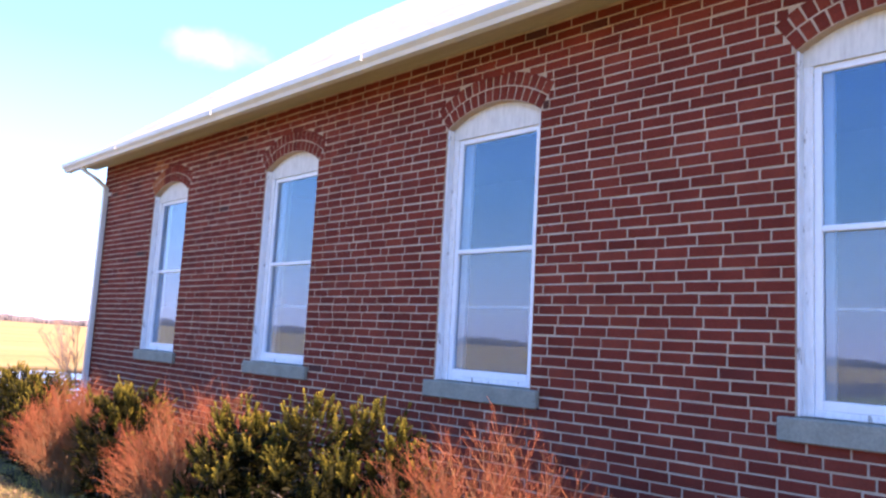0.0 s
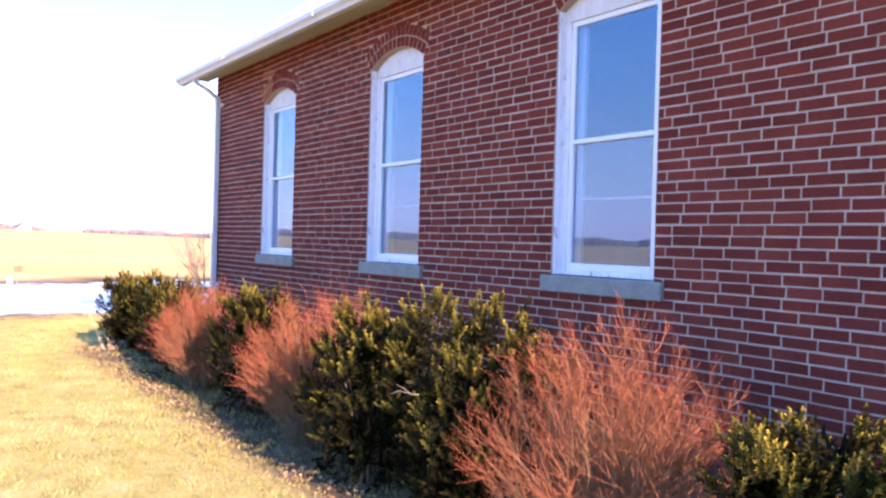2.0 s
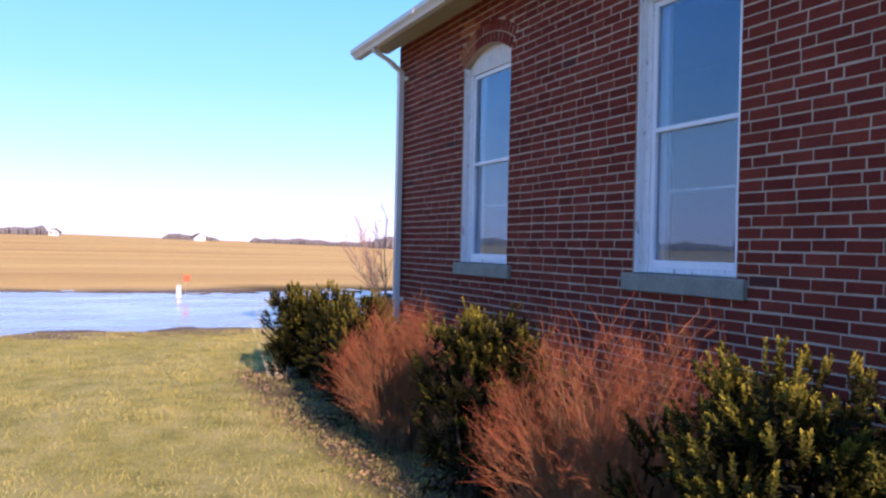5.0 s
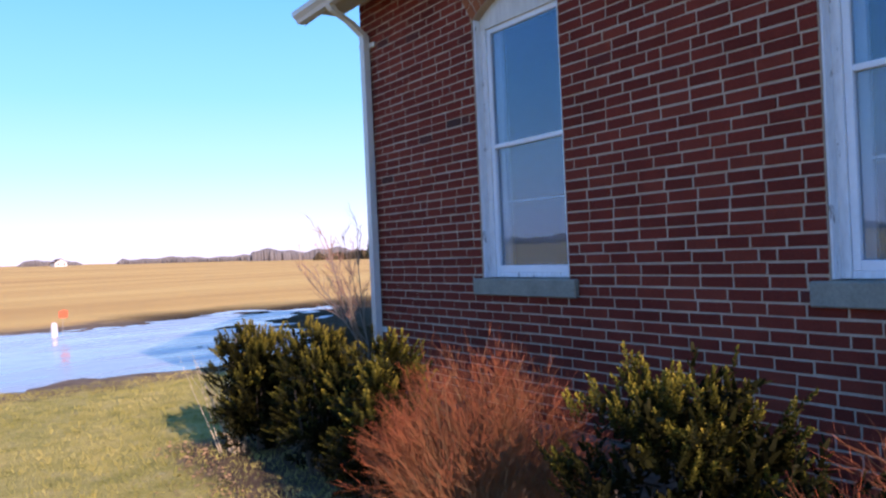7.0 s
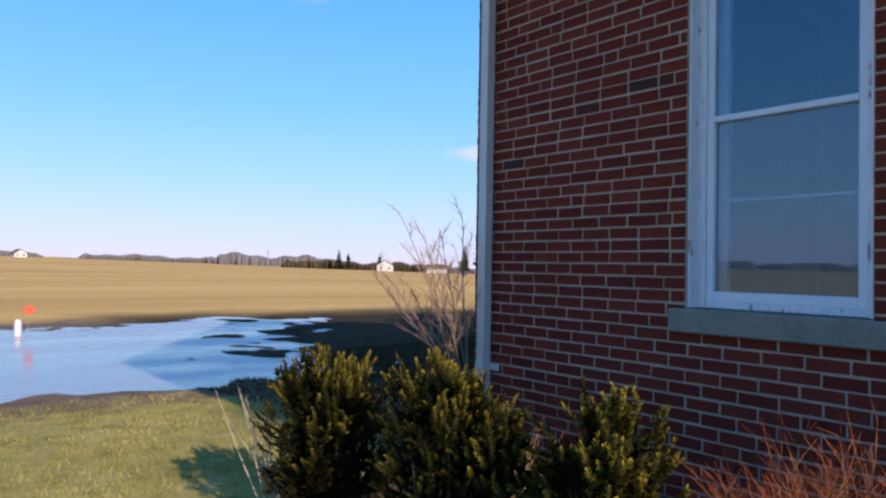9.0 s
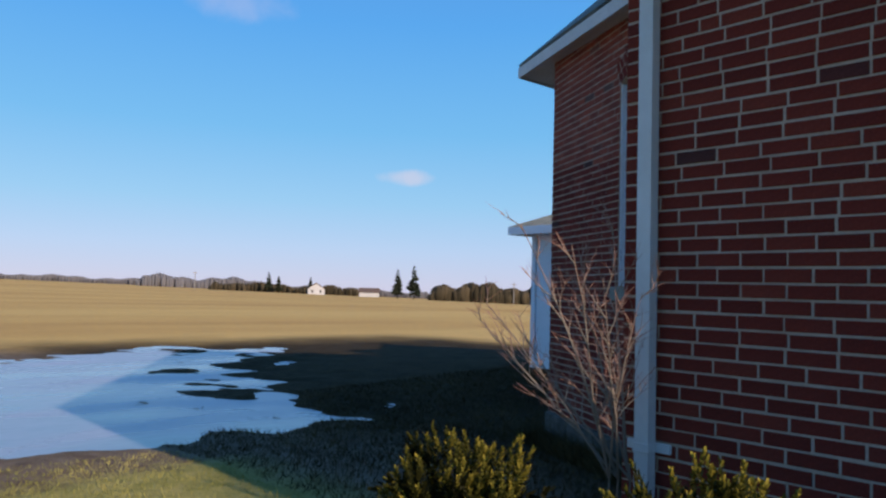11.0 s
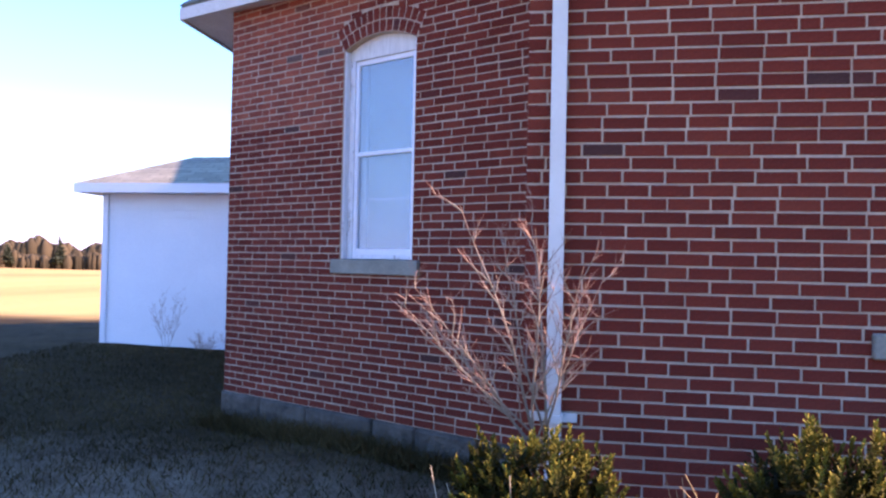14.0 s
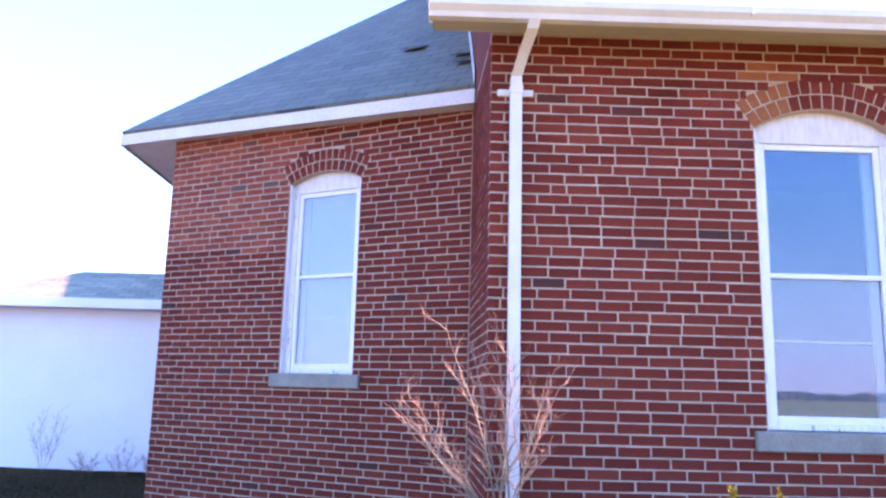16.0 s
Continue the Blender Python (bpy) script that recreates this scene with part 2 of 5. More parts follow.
    c = mix_color(n, l, 1.0, c, f.outputs["Color"], 'MULTIPLY')
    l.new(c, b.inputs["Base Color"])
    b.inputs["Roughness"].default_value = 0.95
    b.inputs["Specular IOR Level"].default_value = 0.08
    bump(n, l, b, fine.outputs["Fac"], 0.6, 0.03)
    return m


def ice_material():
    m, n, l, b = material("ice_melt")
    n1 = noise_node(n, l, 0.55, 5.0, 0.6, (1.0, 0.45, 1.0))
    n2 = noise_node(n, l, 6.0, 4.0, 0.6)
    c = ramp_node(n, l, n1.outputs["Fac"], [(0.35, (0.19, 0.21, 0.25)), (0.55, (0.31, 0.33, 0.37)), (0.75, (0.47, 0.49, 0.52))])
    r = ramp_node(n, l, n1.outputs["Fac"], [(0.35, (0.10, 0.10, 0.10)), (0.7, (0.42, 0.42, 0.42))])
    l.new(c.outputs["Color"], b.inputs["Base Color"])
    l.new(r.outputs["Color"], b.inputs["Roughness"])
    bump(n, l, b, n2.outputs["Fac"], 0.08, 0.01)
    return m


def shingle_material(name, c1, c2, row=0.14):
    m, n, l, b = material(name)
    tc = n.new("ShaderNodeTexCoord")
    bt = n.new("ShaderNodeTexBrick")
    bt.inputs["Scale"].default_value = 1.0
    bt.inputs["Brick Width"].default_value = 0.30
    bt.inputs["Row Height"].default_value = row
    bt.inputs["Mortar Size"].default_value = 0.006
    bt.inputs["Color1"].default_value = (*c1, 1)
    bt.inputs["Color2"].default_value = (*c2, 1)
    bt.inputs["Mortar"].default_value = (*(c * 0.45 for c in c1), 1)
    l.new(tc.outputs["UV"], bt.inputs["Vector"])
    n1 = noise_node(n, l, 1.3, 5.0, 0.65)
    blot = ramp_node(n, l, n1.outputs["Fac"], [(0.3, (0.72, 0.74, 0.78)), (0.7, (1.1, 1.1, 1.05))])
    n2 = noise_node(n, l, 70.0, 3.0, 0.6)
    c = mix_color(n, l, 1.0, bt.outputs["Color"], blot.outputs["Color"], 'MULTIPLY')
    l.new(c, b.inputs["Base Color"])
    b.inputs["Roughness"].default_value = 0.9
    bump(n, l, b, n2.outputs["Fac"], 0.4, 0.004)
    return m


BRICK = brick_material()
WARM_BRICK = brick_material("rebuilt_red_brick", (1.55, 2.1, 2.0))
NEW_BRICK = surface("orange_repair_brick", (0.30, 0.085, 0.035), (0.40, 0.125, 0.055), 5.0, 0.85, 80.0, 0.5, 0.004)
MORTAR = surface("lime_mortar", (0.40, 0.280, 0.205), (0.56, 0.410, 0.305), 4.0, 0.95, 70.0, 0.5, 0.004)
STONE = surface("sandstone_sill", (0.20, 0.20, 0.165), (0.30, 0.30, 0.25), 5.0, 0.9, 60.0, 0.5, 0.005)
RUBBLE = surface("foundation_stone", (0.055, 0.05, 0.042), (0.135, 0.122, 0.100), 5.0, 0.95, 18.0, 1.0, 0.03)
CASING = paint_material("flaking_white_paint", (0.72, 0.74, 0.76), (0.27, 0.26, 0.25), 0.11, 0.6)
ALUMINIUM = surface("white_storm_sash", (0.66, 0.70, 0.75), (0.74, 0.78, 0.82), 3.0, 0.4, 40.0, 0.05, 0.001, speck=0.93)
TYMPANUM = paint_material("weathered_board", (0.62, 0.61, 0.58), (0.44, 0.41, 0.37), 0.06, 0.75)
GLASS = glass_material("window_glass", (0.80, 0.84, 0.86), 0.006)
DUSTY_GLASS = glass_material("dusty_window_glass", (0.80, 0.84, 0.86), 0.11)
SHADED_GLASS = glass_material("hazed_window_glass", (0.80, 0.90, 0.92), 0.24)
SHADE = surface("roller_shade_cloth", (0.43, 0.51, 0.49), (0.49, 0.57, 0.55), 2.0, 0.9, 120.0, 0.1, 0.001, speck=0.93)
# near-black base colour that stands for the darkness of unlit rooms
DARKROOM = surface("dark_room_tone", (0.045, 0.045, 0.05), (0.075, 0.07, 0.07), 2.0, 0.95, 40.0, 0.2, 0.002)
GUTTER = surface("white_gutter_metal", (0.54, 0.54, 0.51), (0.66, 0.66, 0.63), 2.0, 0.45, 30.0, 0.08, 0.001, speck=0.93)
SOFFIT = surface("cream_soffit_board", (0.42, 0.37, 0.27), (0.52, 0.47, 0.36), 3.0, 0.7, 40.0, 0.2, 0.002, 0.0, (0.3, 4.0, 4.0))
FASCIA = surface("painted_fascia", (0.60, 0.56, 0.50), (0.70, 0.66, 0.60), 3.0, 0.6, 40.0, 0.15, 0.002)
PALE_SHINGLE = shingle_material("pale_weathered_shingle", (0.46, 0.43, 0.35), (0.55, 0.52, 0.44))
DARK_SHINGLE = shingle_material("blue_grey_shingle", (0.120, 0.138, 0.112), (0.158, 0.176, 0.142))
GREEN_SHINGLE = shingle_material("grey_green_shingle", (0.23, 0.215, 0.145), (0.33, 0.305, 0.215))
TAB = surface("curled_shingle_tab", (0.045, 0.050, 0.045), (0.075, 0.082, 0.072), 8.0, 0.9, 60.0, 0.4, 0.004)
SIDING = surface("white_siding_paint", (0.74, 0.77, 0.79), (0.80, 0.82, 0.83), 1.5, 0.55, 30.0, 0.1, 0.002, speck=0.93)
GROUND = ground_material()
ICE = ice_material()
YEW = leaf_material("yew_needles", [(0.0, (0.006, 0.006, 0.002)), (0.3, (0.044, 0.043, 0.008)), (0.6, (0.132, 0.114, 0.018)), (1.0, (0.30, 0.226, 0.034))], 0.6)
REDTWIG = leaf_material("red_twigs", [(0.0, (0.105, 0.076, 0.050)), (0.3, (0.200, 0.128, 0.070)), (0.6, (0.205, 0.080, 0.036)), (1.0, (0.34, 0.082, 0.038))], 0.7)
BARK = leaf_material("grey_brown_bark", [(0.0, (0.085, 0.066, 0.052)), (0.6, (0.29, 0.225, 0.170)), (1.0, (0.40, 0.175, 0.125))], 0.75)
BROWN_STALK = leaf_material("dry_brown_stalks", [(0.0, (0.26, 0.15, 0.07)), (1.0, (0.55, 0.34, 0.17))], 0.8)
STRAW = leaf_material("dry_straw", [(0.0, (0.36, 0.27, 0.17)), (1.0, (0.56, 0.46, 0.32))], 0.8)
BLADES = leaf_material("winter_grass", [(0.0, (0.165, 0.170, 0.042)), (0.45, (0.36, 0.315, 0.095)), (1.0, (0.52, 0.42, 0.18))], 0.9)
# dead blades in the yard; browns lowered to add to the shade there
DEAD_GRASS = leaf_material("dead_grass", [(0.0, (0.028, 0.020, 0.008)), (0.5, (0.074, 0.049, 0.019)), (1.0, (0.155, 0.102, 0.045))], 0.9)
# bare-tree grey with the haze of distance mixed into the base colour
HAZED_WOODS = leaf_material("far_woods", [(0.0, (0.150, 0.142, 0.142)), (0.5, (0.180, 0.170, 0.168)), (1.0, (0.215, 0.200, 0.190))], 0.95)
PINE = leaf_material("far_conifers", [(0.0, (0.020, 0.028, 0.018)), (1.0, (0.05, 0.058, 0.034))], 0.95)
CEDAR = leaf_material("far_cedars", [(0.0, (0.030, 0.026, 0.016)), (0.5, (0.075, 0.058, 0.034)), (1.0, (0.125, 0.092, 0.052))], 0.95)
FARWALL = surface("far_white_wall", (0.62, 0.60, 0.56), (0.72, 0.70, 0.66), 0.3, 0.8, 3.0, 0.1, 0.01)
FARROOF = surface("far_brown_roof", (0.14, 0.095, 0.075), (0.20, 0.14, 0.11), 0.3, 0.9, 3.0, 0.1, 0.01)
POLE = surface("weathered_pole", (0.30, 0.27, 0.23), (0.42, 0.38, 0.33), 2.0, 0.9, 20.0, 0.3, 0.004)
ORANGE = surface("orange_flag_cloth", (0.70, 0.10, 0.03), (0.80, 0.14, 0.05), 8.0, 0.7, 60.0, 0.1, 0.001)
WHITEPLASTIC = surface("white_plastic", (0.68, 0.68, 0.66), (0.78, 0.78, 0.76), 5.0, 0.5, 60.0, 0.1, 0.001)
PLAINBRICK = surface("plain_brick_face", (0.17, 0.045, 0.035), (0.23, 0.065, 0.05), 4.0, 0.9, 40.0, 0.5, 0.005)


# ---- mesh helpers ----
def mesh_from(name, verts, faces, mats, tones=None, smooth=False):
    me = bpy.data.meshes.new(name)
    me.from_pydata([tuple(map(float, v)) for v in verts], [], faces)
    for m in (mats if isinstance(mats, (list, tuple)) else [mats]):
        me.materials.append(m)
    if tones is not None:
        a = me.attributes.new("tone", 'FLOAT', 'POINT')
        a.data.foreach_set("value", np.asarray(tones, dtype=np.float32))
    if smooth:
        me.polygons.foreach_set("use_smooth", [True] * len(me.polygons))
    me.update()
    return me


def tri_mesh(name, V, F, mat, tones=None):
    """A mesh from numpy arrays of corners and triangles."""
    me = bpy.data.meshes.new(name)
    k = F.shape[1]
    me.vertices.add(len(V))
    me.vertices.foreach_set("co", V.astype(np.float32).ravel())
    me.loops.add(F.size)
    me.loops.foreach_set("vertex_index", F.astype(np.int32).ravel())
    me.polygons.add(len(F))
    me.polygons.foreach_set("loop_start", np.arange(0, F.size, k, dtype=np.int32))
    me.materials.append(mat)
    if tones is not None:
        a = me.attributes.new("tone", 'FLOAT', 'POINT')
        a.data.foreach_set("value", np.asarray(tones, dtype=np.float32))
    me.update(calc_edges=True)
    me.validate()
    return me


class Build:
    """Collects boxes and prisms into one mesh."""

    def __init__(self):
        self.v, self.f = [], []

    def prism(self, poly, d0, d1):
        """A polygon in (s, z), counter-clockwise seen from outside (from -d), between depths d0 and d1."""
        b, k = len(self.v), len(poly)
        self.v += [(s, d0, z) for s, z in poly] + [(s, d1, z) for s, z in poly]
        self.f.append(tuple(b + i for i in range(k)))
        self.f.append(tuple(b + k + i for i in reversed(range(k))))
        for i in range(k):
            j = (i + 1) % k
            self.f.append((b + j, b + i, b + k + i, b + k + j))
        return self

    def box(self, x0, x1, y0, y1, z0, z1):
        return self.prism([(x0, z0), (x1, z0), (x1, z1), (x0, z1)], y0, y1)

    def mesh(self, name, mat, bevel=0.0):
        me = mesh_from(name, self.v, self.f, mat)
        if bevel:
            bm = bmesh.new()
            bm.from_mesh(me)
            bmesh.ops.bevel(bm, geom=bm.edges[:], offset=bevel, segments=1, affect='EDGES')
            bm.to_mesh(me)
            bm.free()
        return me


def part(name, me, parent, m=None, label=""):
    ob = new(name, me)
    ob.parent = parent
    if m is not None:
        ob.matrix_basis = m
    if label:
        tagged(ob, label)
    return ob


def tube(path, radii, sides=6):
    """Corners and faces of a tube along a list of points."""
    V, F = [], []
    up = Vector((0.13, 0.21, 1.0))
    for i, p in enumerate(path):
        p = Vector(p)
        t = (Vector(path[min(i + 1, len(path) - 1)]) - Vector(path[max(i - 1, 0)])).normalized()
        a = t.cross(up if abs(t.dot(up.normalized())) < 0.95 else Vector((1, 0, 0))).normalized()
        c = t.cross(a)
        for k in range(sides):
            w = 2 * math.pi * k / sides
            V.append(p + (a * math.cos(w) + c * math.sin(w)) * radii[i])
    for i in range(len(path) - 1):
        for k in range(sides):
            k2 = (k + 1) % sides
            F.append((i * sides + k, i * sides + k2, (i + 1) * sides + k2, (i + 1) * sides + k))
    F.append(tuple(reversed(range(sides))))
    F.append(tuple((len(path) - 1) * sides + k for k in range(sides)))
    return V, F


# ---- the building's plan ----
END_X = -0.605           # end corner of the hall's long wall, which lies in y = 0
FAR_X = 15.0
BACK_Y = 8.6
EAVE_Y, EAVE_Z = -0.37, 3.45
GABLE_X = -1.02          # outer edge of the roof at the gable
RIDGE_Y = 4.3
WING_MID = 5.2          # middle line of the wing
PITCH = 0.79
COURSE, BRICK_L = 0.0667, 0.2015
FLOOR_Z = 0.02           # top of the stone foundation
WALL_TOP = 3.53
WING_TOP = 3.70
GROUND_Z = -0.35

HALL = Matrix.Identity(4)
WING_C = Vector((-3.66, 3.06, 0))
WING_E = Vector((-0.645, 1.44, 0))
_u = (WING_E - WING_C).normalized()
WING_L = (WING_E - WING_C).length
WING = Matrix(((_u.x, -_u.y, 0, WING_C.x), (_u.y, _u.x, 0, WING_C.y), (0, 0, 1, 0), (0, 0, 0, 1)))
RET_L = (Vector((END_X, 0, 0)) - WING_E).length
_r = (Vector((END_X, 0, 0)) - WING_E).normalized()
RETURN = Matrix(((_r.x, -_r.y, 0, WING_E.x), (_r.y, _r.x, 0, WING_E.y), (0, 0, 1, 0), (0, 0, 0, 1)))
GABLE_PLANE = WING_E.x

#            centre, half width, sill, spring, rise
HALL_WINDOWS = [(1.547 + 2.62 * i, 0.455, 1.0, 2.90, 0.14) for i in range(4)]
WING_WINDOWS = [(1.93, 0.395, 1.30, 3.04, 0.10)]
RING = 0.21


def arch(op):
    c, a, z0, zs, r = op
    rad = (a * a + r * r) / (2 * r)
    return rad, zs + r - rad, math.asin(a / rad)


def hole_half(op, z):
    """Half the width that the window and its brick arch take out of a course at height z."""
    c, a, z0, zs, r = op
    rad, zc, w = arch(op)
    if z < z0 - 0.11 or z > zc + rad + RING:
        return 0.0
    if z < zs:
        return a
    outer = rad + RING
    side = (z - zc) * math.tan(w)
    ring = math.sqrt(max(outer * outer - (z - zc) ** 2, 0))
    return min(side, ring)


def wall_core(length, z0, z1, thick, openings, mat, name, s0=0.0):
    """The mortar body of a wall with its openings cut through."""
    b = Build()
    d = 0.0045
    s = s0
    for op in openings:
        c, a, zs0, zs, r = op
        rad, zc, w = arch(op)
        b.box(s, c - a, d, thick, z0, z1)
        b.box(c - a, c + a, d, thick, z0, zs0 - 0.10)
        n = 12
        for i in range(n):
            w0, w1 = -w + 2 * w * i / n, -w + 2 * w * (i + 1) / n
            x0, x1 = c + rad * math.sin(w0), c + rad * math.sin(w1)
            b.prism([(x0, zc + rad * math.cos(w0)), (x1, zc + rad * math.cos(w1)), (x1, z1), (x0, z1)], d, thick)
        s = c + a
    b.box(s, length, d, thick, z0, z1)
    return b.mesh(name, mat)


def brick_verts(x0, x1, z0, z1, proud, depth=0.05):
    i = 0.003
    return [(x0, depth, z0), (x1, depth, z0), (x1, depth, z1), (x0, depth, z1),
            (x0, proud + i, z0), (x1, proud + i, z0), (x1, proud + i, z1), (x0, proud + i, z1),
            (x0 + i, proud, z0 + i), (x1 - i, proud, z0 + i), (x1 - i, proud, z1 - i), (x0 + i, proud, z1 - i)]


BRICK_F = [(8, 9, 10, 11), (4, 5, 9, 8), (5, 6, 10, 9), (6, 7, 11, 10), (7, 4, 8, 11), (0, 1, 5, 4), (1, 2, 6, 5), (2, 3, 7, 6), (3, 0, 4, 7)]


def lay_courses(length, z0, z1, openings, rng, s0=0.0, course=COURSE):
    """Running bond: rows of (s0, s1, z0, z1) for each brick, cut at the openings, with slightly uneven joints."""
    joint = 0.0112
    rows = []
    n = int((z1 - z0) / course)
    for k in range(n):
        z = z0 + k * course
        holes = []
        for op in openings:
            h = hole_half(op, z + course * 0.55)
            if h > 0:
                holes.append((op[0] - h, op[0] + h))
        spans, s = [], s0
        for a, b in holes:
            spans.append((s, a))
            s = b
        spans.append((s, length))
        start = s0 - (BRICK_L * 0.5 if k % 2 else 0.0) - rng.uniform(0, 0.03)
        cuts = []
        x = start
        while x < length + BRICK_L:
            cuts.append(x)
            x += BRICK_L * (1 + rng.uniform(-0.035, 0.035)) if rng.random() > 0.03 else BRICK_L * 0.5
        for a, b in spans:
            edge = [a] + [c for c in cuts if a + 0.045 < c < b - 0.045] + [b]
            for e0, e1 in zip(edge, edge[1:]):
                if e1 - e0 > 0.02:
                    j = rng.uniform(-0.002, 0.002)
                    rows.append((e0 + (joint / 2 if e0 > s0 else 0), e1 - (joint / 2 if e1 < length else 0), z + joint / 2 + j, z + course - joint / 2 + j))
    return rows


def arch_bricks(op, rng):
    """Two rings of bricks on edge over a window: rows of the four corners of each."""
    c, a = op[0], op[1]
    rad, zc, w = arch(op)
    out = []
    for ring in range(2):
        r0 = rad + 0.004 + ring * RING * 0.5
        r1 = rad + (ring + 1) * RING * 0.5 - 0.006
        n = round(2 * w * r0 / 0.068)
        for i in range(n):
            w0, w1 = -w + 2 * w * (i + 0.08) / n, -w + 2 * w * (i + 0.92) / n
            out.append([(c + r * math.sin(q), zc + r * math.cos(q)) for r, q in ((r0, w0), (r0, w1), (r1, w1), (r1, w0))])
    return out


def window_parts(win, op, shade=False):
    """White casing, storm sash with two panes, arched board over it, stone sill."""
    c, a, z0, zs, r = op
    rad, zc, w = arch(op)
    # casing: two jambs, a bottom board
    cw = 0.058
    b = Build()
    b.box(-a, -a + cw, 0.075, 0.22, z0, zs).box(a - cw, a, 0.075, 0.22, z0, zs)
    b.box(-a + cw, a - cw, 0.085, 0.22, z0, z0 + 0.035)
    part("casing", b.mesh("casing", CASING, 0.004), win, label="flaking white painted wooden casing")
    # painted lining of the brick jambs
    b = Build().box(-a, -a + 0.014, 0.012, 0.075, z0, zs).box(a - 0.014, a, 0.012, 0.075, z0, zs)
    part("jamb_lining", b.mesh("jamb_lining", CASING, 0.003), win, label="flaking white painted jamb strip")
    # arched board in the head
    b = Build()
    n = 10
    for i in range(n):
        w0, w1 = -w + 2 * w * i / n, -w + 2 * w * (i + 1) / n
        x0, x1 = rad * math.sin(w0), rad * math.sin(w1)
        zlow = zs - 0.075
        b.prism([(x0, zlow), (x1, zlow), (x1, zc + rad * math.cos(w1)), (x0, zc + rad * math.cos(w0))], 0.07, 0.21)
    part("arched_board", b.mesh("arched_board", TYMPANUM), win, label="weathered off-white arched head board")
    # storm sash
    g = a - cw
    zb, zt = z0 + 0.035, zs - 0.075
    zr = z0 + (zs - z0) * 0.503
    fw = 0.040
    b = Build()
    b.box(-g, -g + fw, 0.088, 0.13, zb, zt).box(g - fw, g, 0.088, 0.13, zb, zt)
    b.box(-g + fw, g - fw, 0.088, 0.13, zb, zb + 0.05).box(-g + fw, g - fw, 0.088, 0.13, zt - fw, zt)
    b.box(-g + fw, g - fw, 0.085, 0.128, zr - 0.016, zr + 0.016)
    part("storm_sash", b.mesh("storm_sash", ALUMINIUM, 0.004), win, label="pale blue-white storm sash")
    for lo, hi, dd, gm in ((zr + 0.016, zt - fw, 0.102, SHADED_GLASS if shade else GLASS), (zb + 0.05, zr - 0.016, 0.112, SHADED_GLASS if shade else DUSTY_GLASS)):
        q = Build().box(-g + fw, g - fw, dd, dd + 0.004, lo, hi)
        p = part("pane", q.mesh("pane", gm), win, label="reflecting clear glass pane")
        p.visible_shadow = False
    # inner sash behind the storm window
    b = Build()
    b.box(-g, -g + 0.075, 0.16, 0.19, zb, zt).box(g - 0.075, g, 0.16, 0.19, zb, zt)
    b.box(-g + 0.075, g - 0.075, 0.16, 0.19, zb, zb + 0.03)
    b.box(-g + 0.075, g - 0.075, 0.16, 0.19, z0 + (zs - z0) * 0.285, z0 + (zs - z0) * 0.285 + 0.012)
    part("inner_sash", b.mesh("inner_sash", ALUMINIUM), win)
    if shade:
        q = Build().box(-g + 0.01, g - 0.01, 0.196, 0.200, zb, zt)
        part("roller_shade", q.mesh("roller_shade", SHADE), win, label="closed white roller shade")
    # sill
    q = Build().box(-a - 0.085, a + 0.085, -0.035, 0.22, z0 - 0.125, z0 - 0.004)
    part("sill", q.mesh("sill", STONE, 0.008), win, label="grey-green sandstone sill")


def make_window(name, op, m, shade=False):
    win = new(name)
    window_parts(win, op, shade)
    win.matrix_basis = m @ Matrix.Translation((op[0], 0, 0))
    return tagged(win, "tall white arched sash window set in red brick", "window", "arched windows", "structure")


# ---- hall and wing: walls ----
wall_hall = new("wall_hall", wall_core(FAR_X, FLOOR_Z, WALL_TOP, 0.32, HALL_WINDOWS, MORTAR, "wall_hall", END_X))
tagged(wall_hall, "long red brick wall with pale mortar joints", "wall", kind="structure")
wall_wing = new("wall_wing", wall_core(WING_L - 0.003, FLOOR_Z, WING_TOP, 0.30, WING_WINDOWS, MORTAR, "wall_wing"))
wall_wing.matrix_basis = WING
tagged(wall_wing, "angled red brick wall of the wing", "wall", kind="structure")
wall_return = new("wall_return", wall_core(RET_L - 0.325, FLOOR_Z, WALL_TOP, 0.30, [], MORTAR, "wall_return"))
wall_return.matrix_basis = RETURN
tagged(wall_return, "short red brick return wall", "wall", kind="structure")

first = make_window("window_1", HALL_WINDOWS[0], HALL)
for i in range(1, 4):
    w = copy_thing(first, Matrix.Translation((HALL_WINDOWS[i][0], 0, 0)))
    w.name = "window_%d" % (i + 1)
make_window("window_5", WING_WINDOWS[0], WING, shade=True)


def roof_z(y):
    return EAVE_Z + PITCH * ((y - EAVE_Y) if y < RIDGE_Y else (2 * RIDGE_Y - EAVE_Y - y))


# gable end above the wing, back and far walls, which close the hall
b = Build()
b.prism([(WING_E.y, FLOOR_Z), (BACK_Y, FLOOR_Z), (BACK_Y, WALL_TOP), (RIDGE_Y, roof_z(RIDGE_Y) - 0.12), (WING_E.y, roof_z(WING_E.y) - 0.12)], -0.30, 0.0)
gable = new("wall_gable", b.mesh("wall_gable", PLAINBRICK))
gable.matrix_basis = Matrix(((0, -1, 0, GABLE_PLANE), (1, 0, 0, 0), (0, 0, 1, 0), (0, 0, 0, 1)))
tagged(gable, "red brick gable end wall", "wall", kind="structure")
b = Build()
b.prism([(0.004, WALL_TOP), (RET_L, WALL_TOP), (RET_L, roof_z(0.0) - 0.12), (0.004, roof_z(WING_E.y) - 0.12)], 0.002, 0.30)
gable2 = new("wall_gable_low", b.mesh("wall_gable_low", PLAINBRICK))
gable2.matrix_basis = RETURN
tagged(gable2, "red brick gable corner under the roof", "wall", kind="structure")
